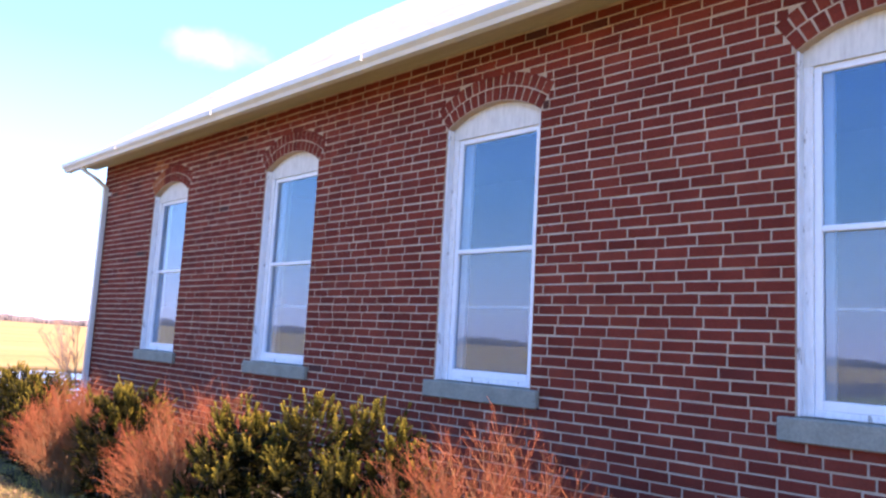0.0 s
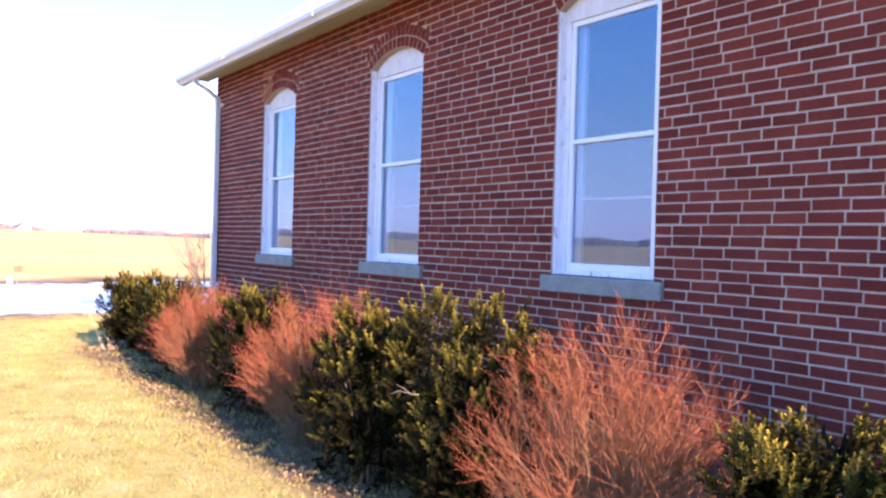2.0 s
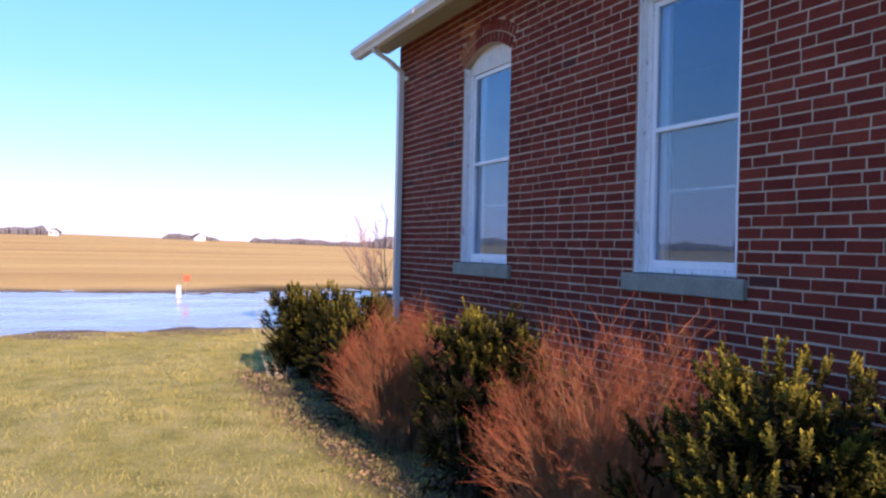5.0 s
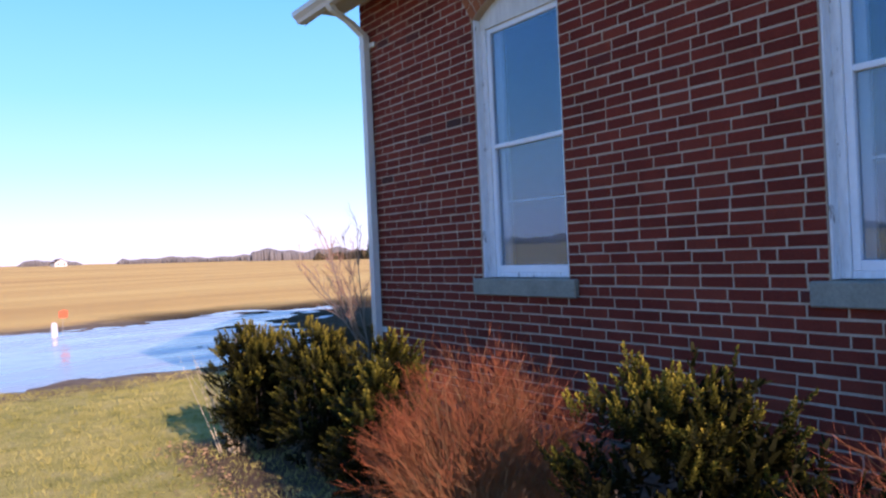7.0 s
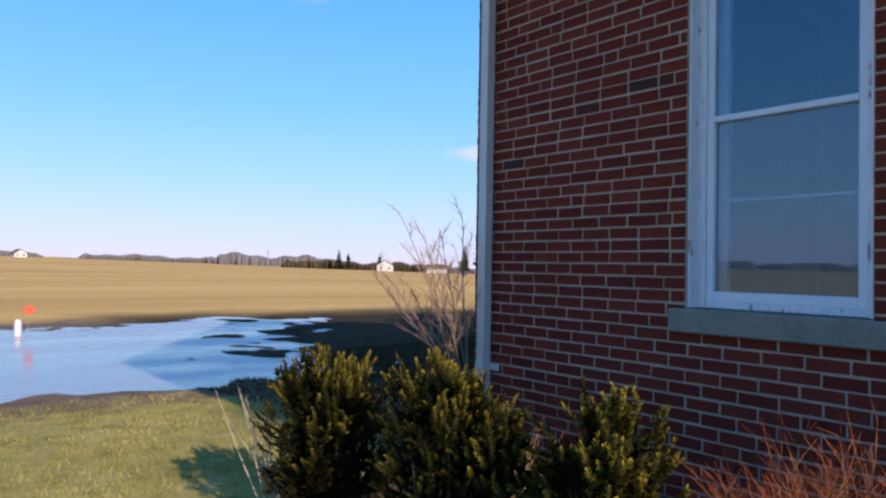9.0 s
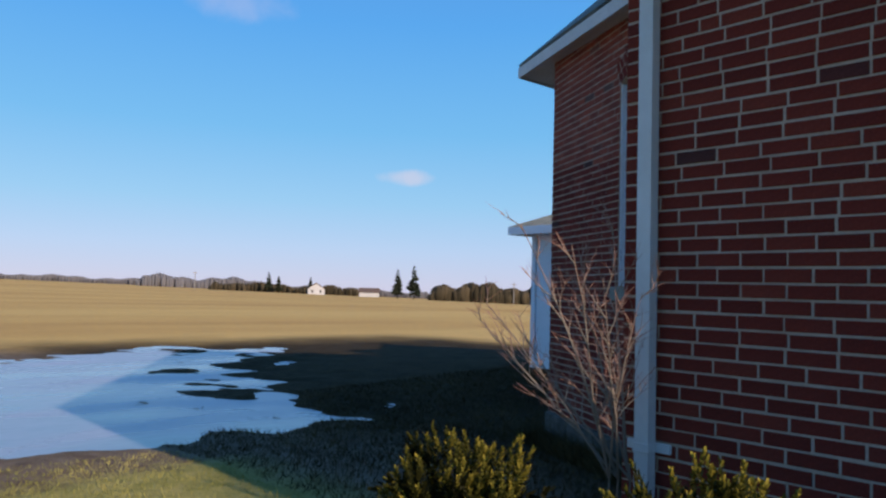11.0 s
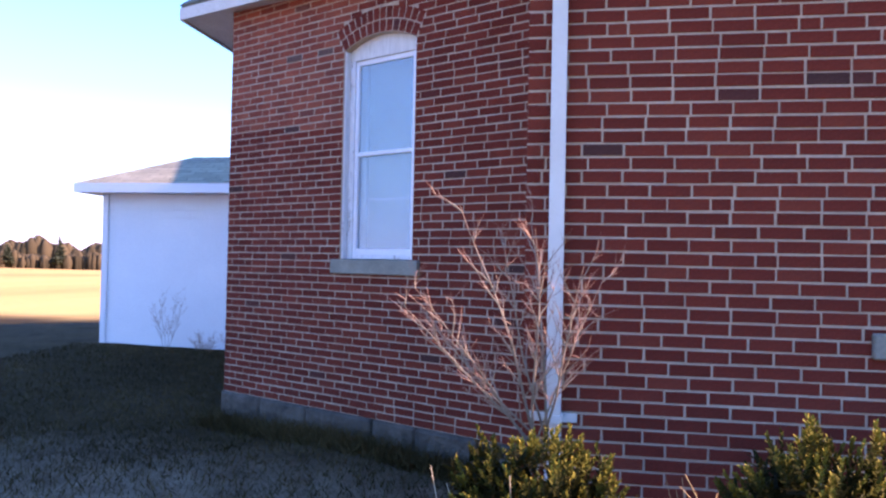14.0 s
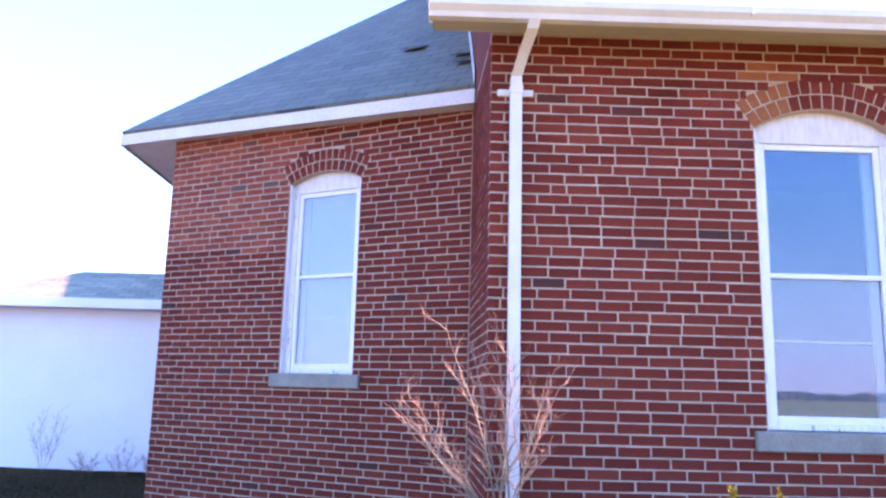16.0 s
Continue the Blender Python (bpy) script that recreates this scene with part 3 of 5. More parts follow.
b = Build().box(END_X, FAR_X, BACK_Y - 0.3, BACK_Y, FLOOR_Z, WALL_TOP)
tagged(new("wall_back", b.mesh("wall_back", PLAINBRICK)), "plain brick back wall", "wall", kind="structure")
b = Build()
b.prism([(0.33, FLOOR_Z), (BACK_Y - 0.31, FLOOR_Z), (BACK_Y - 0.31, WALL_TOP), (RIDGE_Y, roof_z(RIDGE_Y) - 0.12), (0.33, WALL_TOP)], -FAR_X, -FAR_X + 0.3)
far_wall = new("wall_far", b.mesh("wall_far", PLAINBRICK))
far_wall.matrix_basis = Matrix(((0, -1, 0, 0), (1, 0, 0, 0), (0, 0, 1, 0), (0, 0, 0, 1)))
tagged(far_wall, "plain brick far end wall", "wall", kind="structure")
# added floor, ceiling and partition, coloured dark so the panes show an unlit room
b = Build().box(END_X + 0.32, FAR_X - 0.31, 0.34, BACK_Y - 0.32, 0.30, 0.36)
tagged(new("floor", b.mesh("floor", DARKROOM)), "added indoor floor coloured dark for the unlit room", "floor", kind="structure")
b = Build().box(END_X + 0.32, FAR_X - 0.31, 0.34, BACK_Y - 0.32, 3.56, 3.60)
tagged(new("ceiling", b.mesh("ceiling", DARKROOM)), "added ceiling coloured dark for the unlit room", "ceiling", kind="structure")
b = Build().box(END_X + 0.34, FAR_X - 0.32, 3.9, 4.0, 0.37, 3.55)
tagged(new("wall_inner", b.mesh("wall_inner", DARKROOM)), "added partition wall coloured dark for the unlit room", "wall", kind="structure")
# hidden faces of the wing
WING_B = Vector((WING_C.x, 2 * WING_MID - WING_C.y, 0))
b = Build().box(WING_C.x, WING_C.x + 0.28, WING_C.y + 0.33, WING_B.y, FLOOR_Z, WING_TOP)
tagged(new("wall_wing_end", b.mesh("wall_wing_end", PLAINBRICK)), "red brick end wall of the wing", "wall", kind="structure")
ww = new("wall_wing_back", Build().box(0.31, WING_L - 0.01, 0.0, 0.28, FLOOR_Z, WING_TOP).mesh("wall_wing_back", PLAINBRICK))
ww.matrix_basis = Matrix(((_u.x, _u.y, 0, WING_B.x), (-_u.y, _u.x, 0, WING_B.y), (0, 0, 1, 0), (0, 0, 0, 1)))
tagged(ww, "red brick rear wall of the wing", "wall", kind="structure")


# ---- roofs, gutter, downpipe ----
def slab(name, corners, thick, mat, u_dir, label, category="roof", kind="structure"):
    """A roof plane through its corners, thick below, with shingle coordinates in metres."""
    me = bpy.data.meshes.new(name)
    P = [Vector(c) for c in corners]
    nrm = (P[1] - P[0]).cross(P[2] - P[0]).normalized()
    k = len(P)
    V = P + [p - nrm * thick for p in P]
    F = [tuple(range(k)), tuple(reversed(range(k, 2 * k)))] + [((i + 1) % k, i, k + i, k + (i + 1) % k) for i in range(k)]
    me.from_pydata([tuple(v) for v in V], [], F)
    me.materials.append(mat)
    uv = me.uv_layers.new(name="UVMap")
    u = Vector(u_dir).normalized()
    vv = nrm.cross(u)
    for lp in me.loops:
        q = me.vertices[lp.vertex_index].co
        uv.data[lp.index].uv = (q.dot(u), q.dot(vv))
    me.update()
    ob = new(name, me)
    return tagged(ob, label, category, kind=kind)


rx0, rx1 = GABLE_X, FAR_X + 0.45
rz = roof_z(RIDGE_Y)
slab("roof_front", [(rx0, EAVE_Y, EAVE_Z + 0.06), (rx1, EAVE_Y, EAVE_Z + 0.06), (rx1, RIDGE_Y, rz + 0.06), (rx0, RIDGE_Y, rz + 0.06)], 0.09, PALE_SHINGLE, (1, 0, 0), "sunlit pale weathered shingle roof slope")
yb = 2 * RIDGE_Y - EAVE_Y
slab("roof_back", [(rx1, yb, EAVE_Z + 0.06), (rx0, yb, EAVE_Z + 0.06), (rx0, RIDGE_Y + 0.004, rz + 0.06), (rx1, RIDGE_Y + 0.004, rz + 0.06)], 0.09, PALE_SHINGLE, (1, 0, 0), "pale weathered shingle rear roof slope")
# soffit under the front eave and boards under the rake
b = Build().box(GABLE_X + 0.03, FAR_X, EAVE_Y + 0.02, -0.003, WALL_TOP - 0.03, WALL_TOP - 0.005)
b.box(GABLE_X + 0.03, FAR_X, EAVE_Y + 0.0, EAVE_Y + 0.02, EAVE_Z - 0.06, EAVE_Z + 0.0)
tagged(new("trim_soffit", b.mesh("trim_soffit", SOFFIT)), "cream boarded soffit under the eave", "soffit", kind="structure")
b = Build()
b.prism([(EAVE_Y + 0.01, EAVE_Z - 0.075), (RIDGE_Y, rz - 0.20), (RIDGE_Y, rz - 0.06), (EAVE_Y + 0.01, EAVE_Z - 0.02)], -GABLE_X - 0.03, -GABLE_X - 0.005)
rake = new("trim_rake", b.mesh("trim_rake", FASCIA))
rake.matrix_basis = Matrix(((0, -1, 0, 0), (1, 0, 0, 0), (0, 0, 1, 0), (0, 0, 0, 1)))
tagged(rake, "painted rake board at the gable", "trim", kind="structure")

# gutter: an open K-profile run along the eave
prof = [(0.0, 0.10), (0.0, 0.0), (-0.06, 0.0), (-0.075, 0.03), (-0.11, 0.06), (-0.115, 0.10), (-0.107, 0.10), (-0.102, 0.065), (-0.07, 0.037), (-0.055, 0.006), (-0.006, 0.006), (-0.006, 0.10)]
V, F = [], []
k = len(prof)
gx = [GABLE_X + 0.005, FAR_X + 0.4]
for x in gx:
    V += [(x, EAVE_Y + y, EAVE_Z - 0.065 + z) for y, z in prof]
for i in range(k):
    F.append((i, (i + 1) % k, k + (i + 1) % k, k + i))
e = len(V)
V += [(gx[0] - 0.002, EAVE_Y + y, EAVE_Z - 0.065 + z) for y, z in prof[:6]]
F.append(tuple(range(e, e + 6)))
gutter = new("gutter", None)
part("trough", mesh_from("trough", V, F, GUTTER), gutter)
for i in range(6):
    q = Build().box(0.9 + i * 2.45, 0.915 + i * 2.45, EAVE_Y - 0.119, EAVE_Y - 0.09, EAVE_Z - 0.02, EAVE_Z + 0.033)
    part("joint_band", q.mesh("joint_band", GUTTER), gutter)
tagged(gutter, "white metal gutter along the eave", "gutter")


def downpipe():
    top = new("downpipe")
    px = -0.45

    def square(path, wx, wy):
        V, F = [], []
        for p in path:
            x, y, z = p
            V += [(x - wx, y - wy, z), (x + wx, y - wy, z), (x + wx, y + wy, z), (x - wx, y + wy, z)]
        for i in range(len(path) - 1):
            for j in range(4):
                j2 = (j + 1) % 4
                F.append((i * 4 + j, i * 4 + j2, i * 4 + 4 + j2, i * 4 + 4 + j))
        F += [(3, 2, 1, 0), tuple(len(V) - 4 + j for j in range(4))]
        return V, F
    V, F = square([(px, -0.045, -0.12), (px, -0.045, 3.12)], 0.037, 0.03)
    part("pipe", mesh_from("pipe", V, F, GUTTER), top)
    V, F = square([(px, -0.045, 3.11), (px, -0.05, 3.17), (px + 0.03, -0.20, 3.27), (px + 0.06, -0.37, 3.34), (px + 0.07, -0.41, 3.385)], 0.035, 0.03)
    part("elbow", mesh_from("elbow", V, F, GUTTER), top)
    for z in (3.08, 0.53):
        q = Build().box(px - 0.115, px + 0.115, -0.018, -0.001, z - 0.022, z + 0.022)
        part("strap", q.mesh("strap", GUTTER, 0.003), top)
        q = Build().box(px - 0.043, px + 0.043, -0.08, -0.018, z - 0.022, z + 0.022)
        part("strap_band", q.mesh("strap_band", GUTTER, 0.003), top)
    return tagged(top, "white square metal downpipe strapped to brick corner", "downpipe")


downpipe()

# wing roof: three hips up to the gable wall
apex = Vector((GABLE_PLANE - 0.004, 5.0, 6.80))
TIP_Z, wz = 3.79, 3.64          # the old eave has settled towards the hall
nrm = Vector((_u.y, -_u.x, 0))
tip = WING_C - _u * 0.60 + nrm * 0.20 + Vector((0, 0, TIP_Z))
tip_b = Vector((tip.x, 2 * WING_MID - tip.y, TIP_Z))
inner = WING_E + nrm * 0.20
inner = inner + _u * ((-0.65 - inner.x) / _u.x)
inner = Vector((-0.65, inner.y, wz))
inner_b = Vector((inner.x, 2 * WING_MID - inner.y, wz))
wing_front = slab("roof_wing_front", [tip, inner, apex], 0.05, DARK_SHINGLE, _u, "blue-grey shingle hip roof slope with lifted tabs")
slab("roof_wing_end", [tip_b, tip, apex], 0.05, DARK_SHINGLE, (0, 1, 0), "blue-grey shingle hip roof end")
slab("roof_wing_back", [inner_b, tip_b, apex], 0.05, DARK_SHINGLE, (1, 0, 0), "blue-grey shingle hip roof rear slope")
ROOF_N = (inner - tip).cross(apex - tip).normalized()
for f, g, wide in ((0.185, 0.262, 0.26), (0.050, 0.165, 0.17), (0.045, 0.115, 0.15)):
    # curled tabs whose lower edge has lifted off the slope
    p = inner + (tip - inner) * f + (apex - inner) * g
    up = ROOF_N.cross((inner - tip).normalized())
    along = (inner - tip).normalized()
    V = []
    for thick in (0.0, 0.006):
        V += [p + ROOF_N * (0.045 + thick), p + along * wide + ROOF_N * (0.038 + thick), p + along * wide + up * 0.13 + ROOF_N * (0.006 + thick), p + up * 0.13 + ROOF_N * (0.006 + thick)]
    tab = part("shingle", mesh_from("shingle", V, [(3, 2, 1, 0), (4, 5, 6, 7), (0, 1, 5, 4), (1, 2, 6, 5), (2, 3, 7, 6), (3, 0, 4, 7)], TAB), wing_front)
FAS_L = (Vector((inner.x, inner.y)) - Vector((tip.x, tip.y))).length
b = Build()
b.prism([(0, TIP_Z - 0.15), (FAS_L, wz - 0.155), (FAS_L, wz - 0.035), (0, TIP_Z - 0.035)], 0.0, 0.022)
fas = new("trim_wing_fascia", b.mesh("trim_wing_fascia", FASCIA))
fas.matrix_basis = Matrix(((_u.x, -_u.y, 0, tip.x), (_u.y, _u.x, 0, tip.y), (0, 0, 1, 0), (0, 0, 0, 1)))
tagged(fas, "cream painted fascia of the wing roof", "trim", kind="structure")
fb = new("trim_wing_fascia_end", Build().box(tip.x, tip.x + 0.022, tip.y + 0.025, tip_b.y, TIP_Z - 0.15, TIP_Z - 0.035).mesh("fascia_end", FASCIA))
tagged(fb, "cream painted fascia at the wing end", "trim", kind="structure")
V = [tip + Vector((0.03, 0.02, -0.135)), inner + Vector((0, 0.03, -0.14)), WING_E + Vector((0, 0, wz - 0.135)), WING_C + Vector((0, 0, TIP_Z - 0.13)),
     WING_B + Vector((0, 0, TIP_Z - 0.13)), tip_b + Vector((0.03, 0, -0.135))]
V = V + [v + Vector((0, 0, 0.02)) for v in V]
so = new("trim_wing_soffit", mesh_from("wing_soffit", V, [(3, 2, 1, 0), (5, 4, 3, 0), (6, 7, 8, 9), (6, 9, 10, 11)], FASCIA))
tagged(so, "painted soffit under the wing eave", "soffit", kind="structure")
# lead flashing where the wing roof meets the hall
fl = Build()
fl.prism([(inner.y, wz + 0.03), (inner.y + 0.11, wz + 0.03), (apex.y, apex.z + 0.03), (apex.y - 0.0, apex.z + 0.12), (inner.y, wz + 0.13)], 0.005, 0.012)
flo = new("trim_flashing", fl.mesh("trim_flashing", GUTTER))
flo.matrix_basis = Matrix(((0, -1, 0, GABLE_PLANE), (1, 0, 0, 0), (0, 0, 1, 0), (0, 0, 0, 1)))
tagged(flo, "pale metal flashing against the brick", "flashing", kind="structure")
# a rear block whose roof shades the yard
rb = Build().box(END_X, 8.0, BACK_Y + 0.004, 12.8, FLOOR_Z - 0.3, 4.1)
tagged(new("wall_rear_block", rb.mesh("rear_block", PLAINBRICK)), "plain brick rear block", "wall", kind="structure")
slab("roof_rear_front", [(GABLE_X, 6.9, 4.95), (8.3, 6.9, 4.95), (8.3, 9.9, 6.95), (GABLE_X, 9.9, 6.95)], 0.08, PALE_SHINGLE, (1, 0, 0), "pale shingle roof of the rear block")
slab("roof_rear_back", [(8.3, 13.0, 3.75), (GABLE_X, 13.0, 3.75), (GABLE_X, 9.904, 6.95), (8.3, 9.904, 6.95)], 0.08, PALE_SHINGLE, (1, 0, 0), "pale shingle rear slope of the block")
gw = Build().prism([(BACK_Y + 0.004, 4.1), (12.6, 4.1), (9.9, 6.84), (BACK_Y + 0.004, 5.96)], 0.0, 0.25)
gwo = new("wall_rear_gable", gw.mesh("rear_gable", PLAINBRICK))
gwo.matrix_basis = Matrix(((0, -1, 0, END_X + 0.25), (1, 0, 0, 0), (0, 0, 1, 0), (0, 0, 0, 1)))
tagged(gwo, "plain brick gable of the rear block", "wall", kind="structure")


# ---- stone foundation ----
def foundation(name, length, m, seed, z0, z1, s0=0.0):
    rng = random.Random(seed)
    top = new(name, Build().box(s0, length - 0.02, 0.02, 0.30, z0, z1 - 0.004).mesh(name, MORTAR))
    top.matrix_basis = m
    tagged(top, "rough grey stone foundation course", "foundation", kind="structure")
    s = s0
    while s < length - 0.1:
        w = min(rng.uniform(0.45, 0.95), length - s)
        h = z1
        me = Build().box(s + 0.006, s + w - 0.006, -0.045 + rng.uniform(-0.01, 0.01), 0.06, z0, h).mesh("stone", RUBBLE, 0.018)
        part("stone", me, top)
        s += w
    return top


foundation("foundation_wing", WING_L - 0.05, WING, 3, -0.55, FLOOR_Z)
foundation("foundation_hall", 12.0, HALL, 4, -0.55, FLOOR_Z, END_X)
foundation("foundation_return", RET_L - 0.06, RETURN, 5, -0.55, FLOOR_Z)


# ---- ground, ice, field ----
def ground_height(x, y):
    h = np.full_like(x, GROUND_Z)
    h += 0.20 * np.exp(-((x + 8.5) ** 2 + (y - 9.0) ** 2) / (2 * 3.2 ** 2))
    h += 0.17 * np.exp(-((x + 2.2) ** 2 + (y - 1.6) ** 2) / (2 * 1.5 ** 2))
    far = np.clip((np.hypot(x, y) - 45.0) / 110.0, 0, 1)
    h += far * far * (3 - 2 * far) * (0.0061 * np.maximum(-x, 0) - 0.0188 * np.maximum(y, 0))
    lump = np.zeros_like(x)
    r = np.random.default_rng(77)
    for k in range(26):
        wl_ = 0.55 * 1.09 ** k * 0.8
        a = r.uniform(0, np.pi)
        lump += np.sin((x * np.cos(a) + 1.5 * y * np.sin(a)) * 6.283 / wl_ + r.uniform(0, 6.28)) * (0.25 + 0.03 * k)
    lump *= 0.45
    near = np.exp(-((x / 60.0) ** 2 + (y / 60.0) ** 2))
    h += 0.008 * lump * near

    def sm(v, a, b):
        q = np.clip((v - a) / (b - a), 0, 1)
        return q * q * (3 - 2 * q)
    edge = 0.30 * np.sin(y * 0.9 + 0.5) + 0.2 * np.sin(y * 2.3)
    shore = -15.2 - 0.45 * np.clip(np.abs(y + 1.0), 0, 4.0)
    side = 3.8 + 0.40 * np.clip(-x - 6.0, 0, 9.0)
    basin = sm(x, shore - 1.0 + edge, shore + 1.4 + edge) * (1 - sm(x, -6.7 + edge * 0.5, -5.3 + edge * 0.5)) * (1 - sm(y, side - 2.6, side + 1.0))
    streak = np.sin(1.3 * x + 3.9 * y + 1.2 * np.sin(0.9 * x)) + 0.8 * np.sin(-2.3 * x + 5.6 * y + 1.3 + np.sin(1.1 * y)) + 0.6 * np.sin(4.1 * x + 2.3 * y)
    h -= basin * 0.05
    h += sm(y, side - 4.6, side - 1.6) * basin * (0.017 * streak + 0.013 * lump)
    return h


def axis(lo, hi, step, far):
    a = list(np.arange(lo, hi + step * 0.5, step))
    s, p = step, a[-1]
    while p < far:
        s *= 1.18
        p += s
        a.append(p)
    s, p = step, a[0]
    left = []
    while p > -far:
        s *= 1.18
        p -= s
        left.append(p)
    return np.array(left[::-1] + a)


ax, ay = axis(-19.0, 11.5, 0.17, 2600.0), axis(-8.0, 10.0, 0.17, 2600.0)
GX, GY = np.meshgrid(ax, ay, indexing="ij")
GZ = ground_height(GX, GY)
nx, ny = len(ax), len(ay)
idx = np.arange(nx * ny).reshape(nx, ny)
F = np.stack([idx[:-1, :-1], idx[1:, :-1], idx[1:, 1:], idx[:-1, 1:]], -1).reshape(-1, 4)
ground = new("ground", tri_mesh("ground", np.stack([GX, GY, GZ], -1).reshape(-1, 3), F, GROUND))
tagged(ground, "winter lawn running into tan stubble field", "ground", kind="structure")
b = Build().box(-18.2, -4.6, -30.0, 7.5, -0.60, -0.372)
tagged(new("water", b.mesh("water", ICE)), "shallow frozen meltwater puddle on grass", "ice", kind="structure")


# ---- vegetation ----
def yew(seed, rx, ry, h, tufts=175):
    """An evergreen yew: upright tufts of short needles round inner shoots, with the shade of foot and core put into the
    needle tone.
    """
    rng = np.random.default_rng(seed)
    V, F, T = [], [], []
    lobes = [(rng.uniform(-0.6, 0.6) * rx, rng.uniform(-0.55, 0.55) * ry, rng.uniform(0.70, 1.0) * h, rng.uniform(0.44, 0.62)) for _ in range(6)]
    lobes[0] = (0.0, 0.0, h * 0.94, 0.62)

    def sprig(base, out, ln, bright, nn, nl0, wide):
        a = np.cross(out, [0.31, 0.2, 0.9])
        a /= np.linalg.norm(a)
        c = np.cross(out, a)
        ph = rng.uniform(0, 6.28)
        for i in range(nn):
            f = i / (nn - 1)
            q = base + out * ln * f
            th = i * 2.4 + ph
            side = a * math.cos(th) + c * math.sin(th)
            d = side * (0.95 - 0.45 * f) + out * (0.35 + 0.6 * f)
            d /= np.linalg.norm(d)
            wd = np.cross(d, out)
            wd = wd / (np.linalg.norm(wd) + 1e-6) * wide
            nl = nl0 * (1.15 - 0.35 * f)
            k = len(V)
            V.extend([q - wd, q + wd, q + d * nl + wd * 0.45, q + d * nl - wd * 0.45])
            F.append((k, k + 1, k + 2, k + 3))
            # yellowish tips; the fall to dark at the base paints shade into each clump
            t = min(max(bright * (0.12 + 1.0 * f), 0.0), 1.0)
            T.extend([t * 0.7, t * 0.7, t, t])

    for n in range(tufts):
        lx, ly, lh, lr = lobes[n % len(lobes)]
        w = rng.uniform(0, 2 * math.pi)
        el = math.asin(rng.uniform(-0.75, 1.0))
        shell = rng.uniform(0.80, 1.0)
        cz = lh * 0.5
        spot = np.array([lx + math.cos(w) * math.cos(el) * lr * rx * shell, ly + math.sin(w) * math.cos(el) * lr * ry * shell, lh * 0.5 + math.sin(el) * cz * shell * 0.9])
        spot[2] = max(spot[2], 0.05)
        grow = np.array([math.cos(w) * math.cos(el) * 0.75, math.sin(w) * math.cos(el) * 0.75, 0.65 + 0.4 * math.sin(el)])
        size = rng.uniform(0.022, 0.034)
        # tone climbs with height: top light and low shade are painted into the needles
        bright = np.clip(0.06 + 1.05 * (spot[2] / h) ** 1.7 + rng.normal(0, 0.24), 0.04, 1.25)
        for _ in range(6):
            out = grow + rng.normal(0, 0.22, 3)
            out /= np.linalg.norm(out)
            sprig(spot + rng.normal(0, size, 3), out, rng.uniform(0.065, 0.125), bright * rng.uniform(0.75, 1.15), 24, 0.0225, 0.0056)
    # inner shoots, toned near black to stand for the shade inside the bush
    for n in range(260):
        lx, ly, lh, lr = lobes[n % len(lobes)]
        w = rng.uniform(0, 2 * math.pi)
        r = math.sqrt(rng.random()) * 0.78
        spot = np.array([lx + math.cos(w) * lr * rx * r, ly + math.sin(w) * lr * ry * r, rng.uniform(0.05, 0.82) * lh])
        out = rng.normal(0, 0.6, 3) + [0, 0, 0.5]
        out /= np.linalg.norm(out)
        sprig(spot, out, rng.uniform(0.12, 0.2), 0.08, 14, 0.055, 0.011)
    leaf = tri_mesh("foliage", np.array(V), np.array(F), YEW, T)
    WV, WF, WT = [], [], []
    for n in range(16):
        w = rng.uniform(0, 2 * math.pi)
        r = rng.uniform(0.1, 0.5)
        e = Vector((math.cos(w) * rx * r, math.sin(w) * ry * r, h * rng.uniform(0.40, 0.62)))
        p0 = Vector((math.cos(w) * 0.07, math.sin(w) * 0.07, -0.04))
        mid = p0.lerp(e, 0.5) + Vector((rng.normal(0, 0.04), rng.normal(0, 0.04), 0.05))
        v, f = tube([p0, mid, e], [0.014, 0.010, 0.004], 5)
        k = len(WV)
        WV += v
        WF += [tuple(i + k for i in q) for q in f]
        WT += [0.0] * len(v)
    wood = mesh_from("branches", WV, WF, BARK, WT)
    return leaf, wood


def shoot(V, F, T, p0, d, ln, r0, bend, rng, t0, t1, seg=4, sides=3):
    """One thin stem; returns its points."""
    pts, rad = [], []
    p = Vector(p0)
    d = Vector(d).normalized()
    for i in range(seg + 1):
        pts.append(p.copy())
        rad.append(r0 * (1 - 0.8 * i / seg))
        d = (d + Vector((rng.normal(0, bend), rng.normal(0, bend), rng.normal(0, bend * 0.6) + bend * 0.15))).normalized()
        p = p + d * (ln / seg)
    v, f = tube(pts, rad, sides)
    k = len(V)
    V += v
    F += [tuple(i + k for i in q) for q in f[:-2]]
    for i in range(seg + 1):
        T += [t0 + (t1 - t0) * i / seg] * sides
    return pts


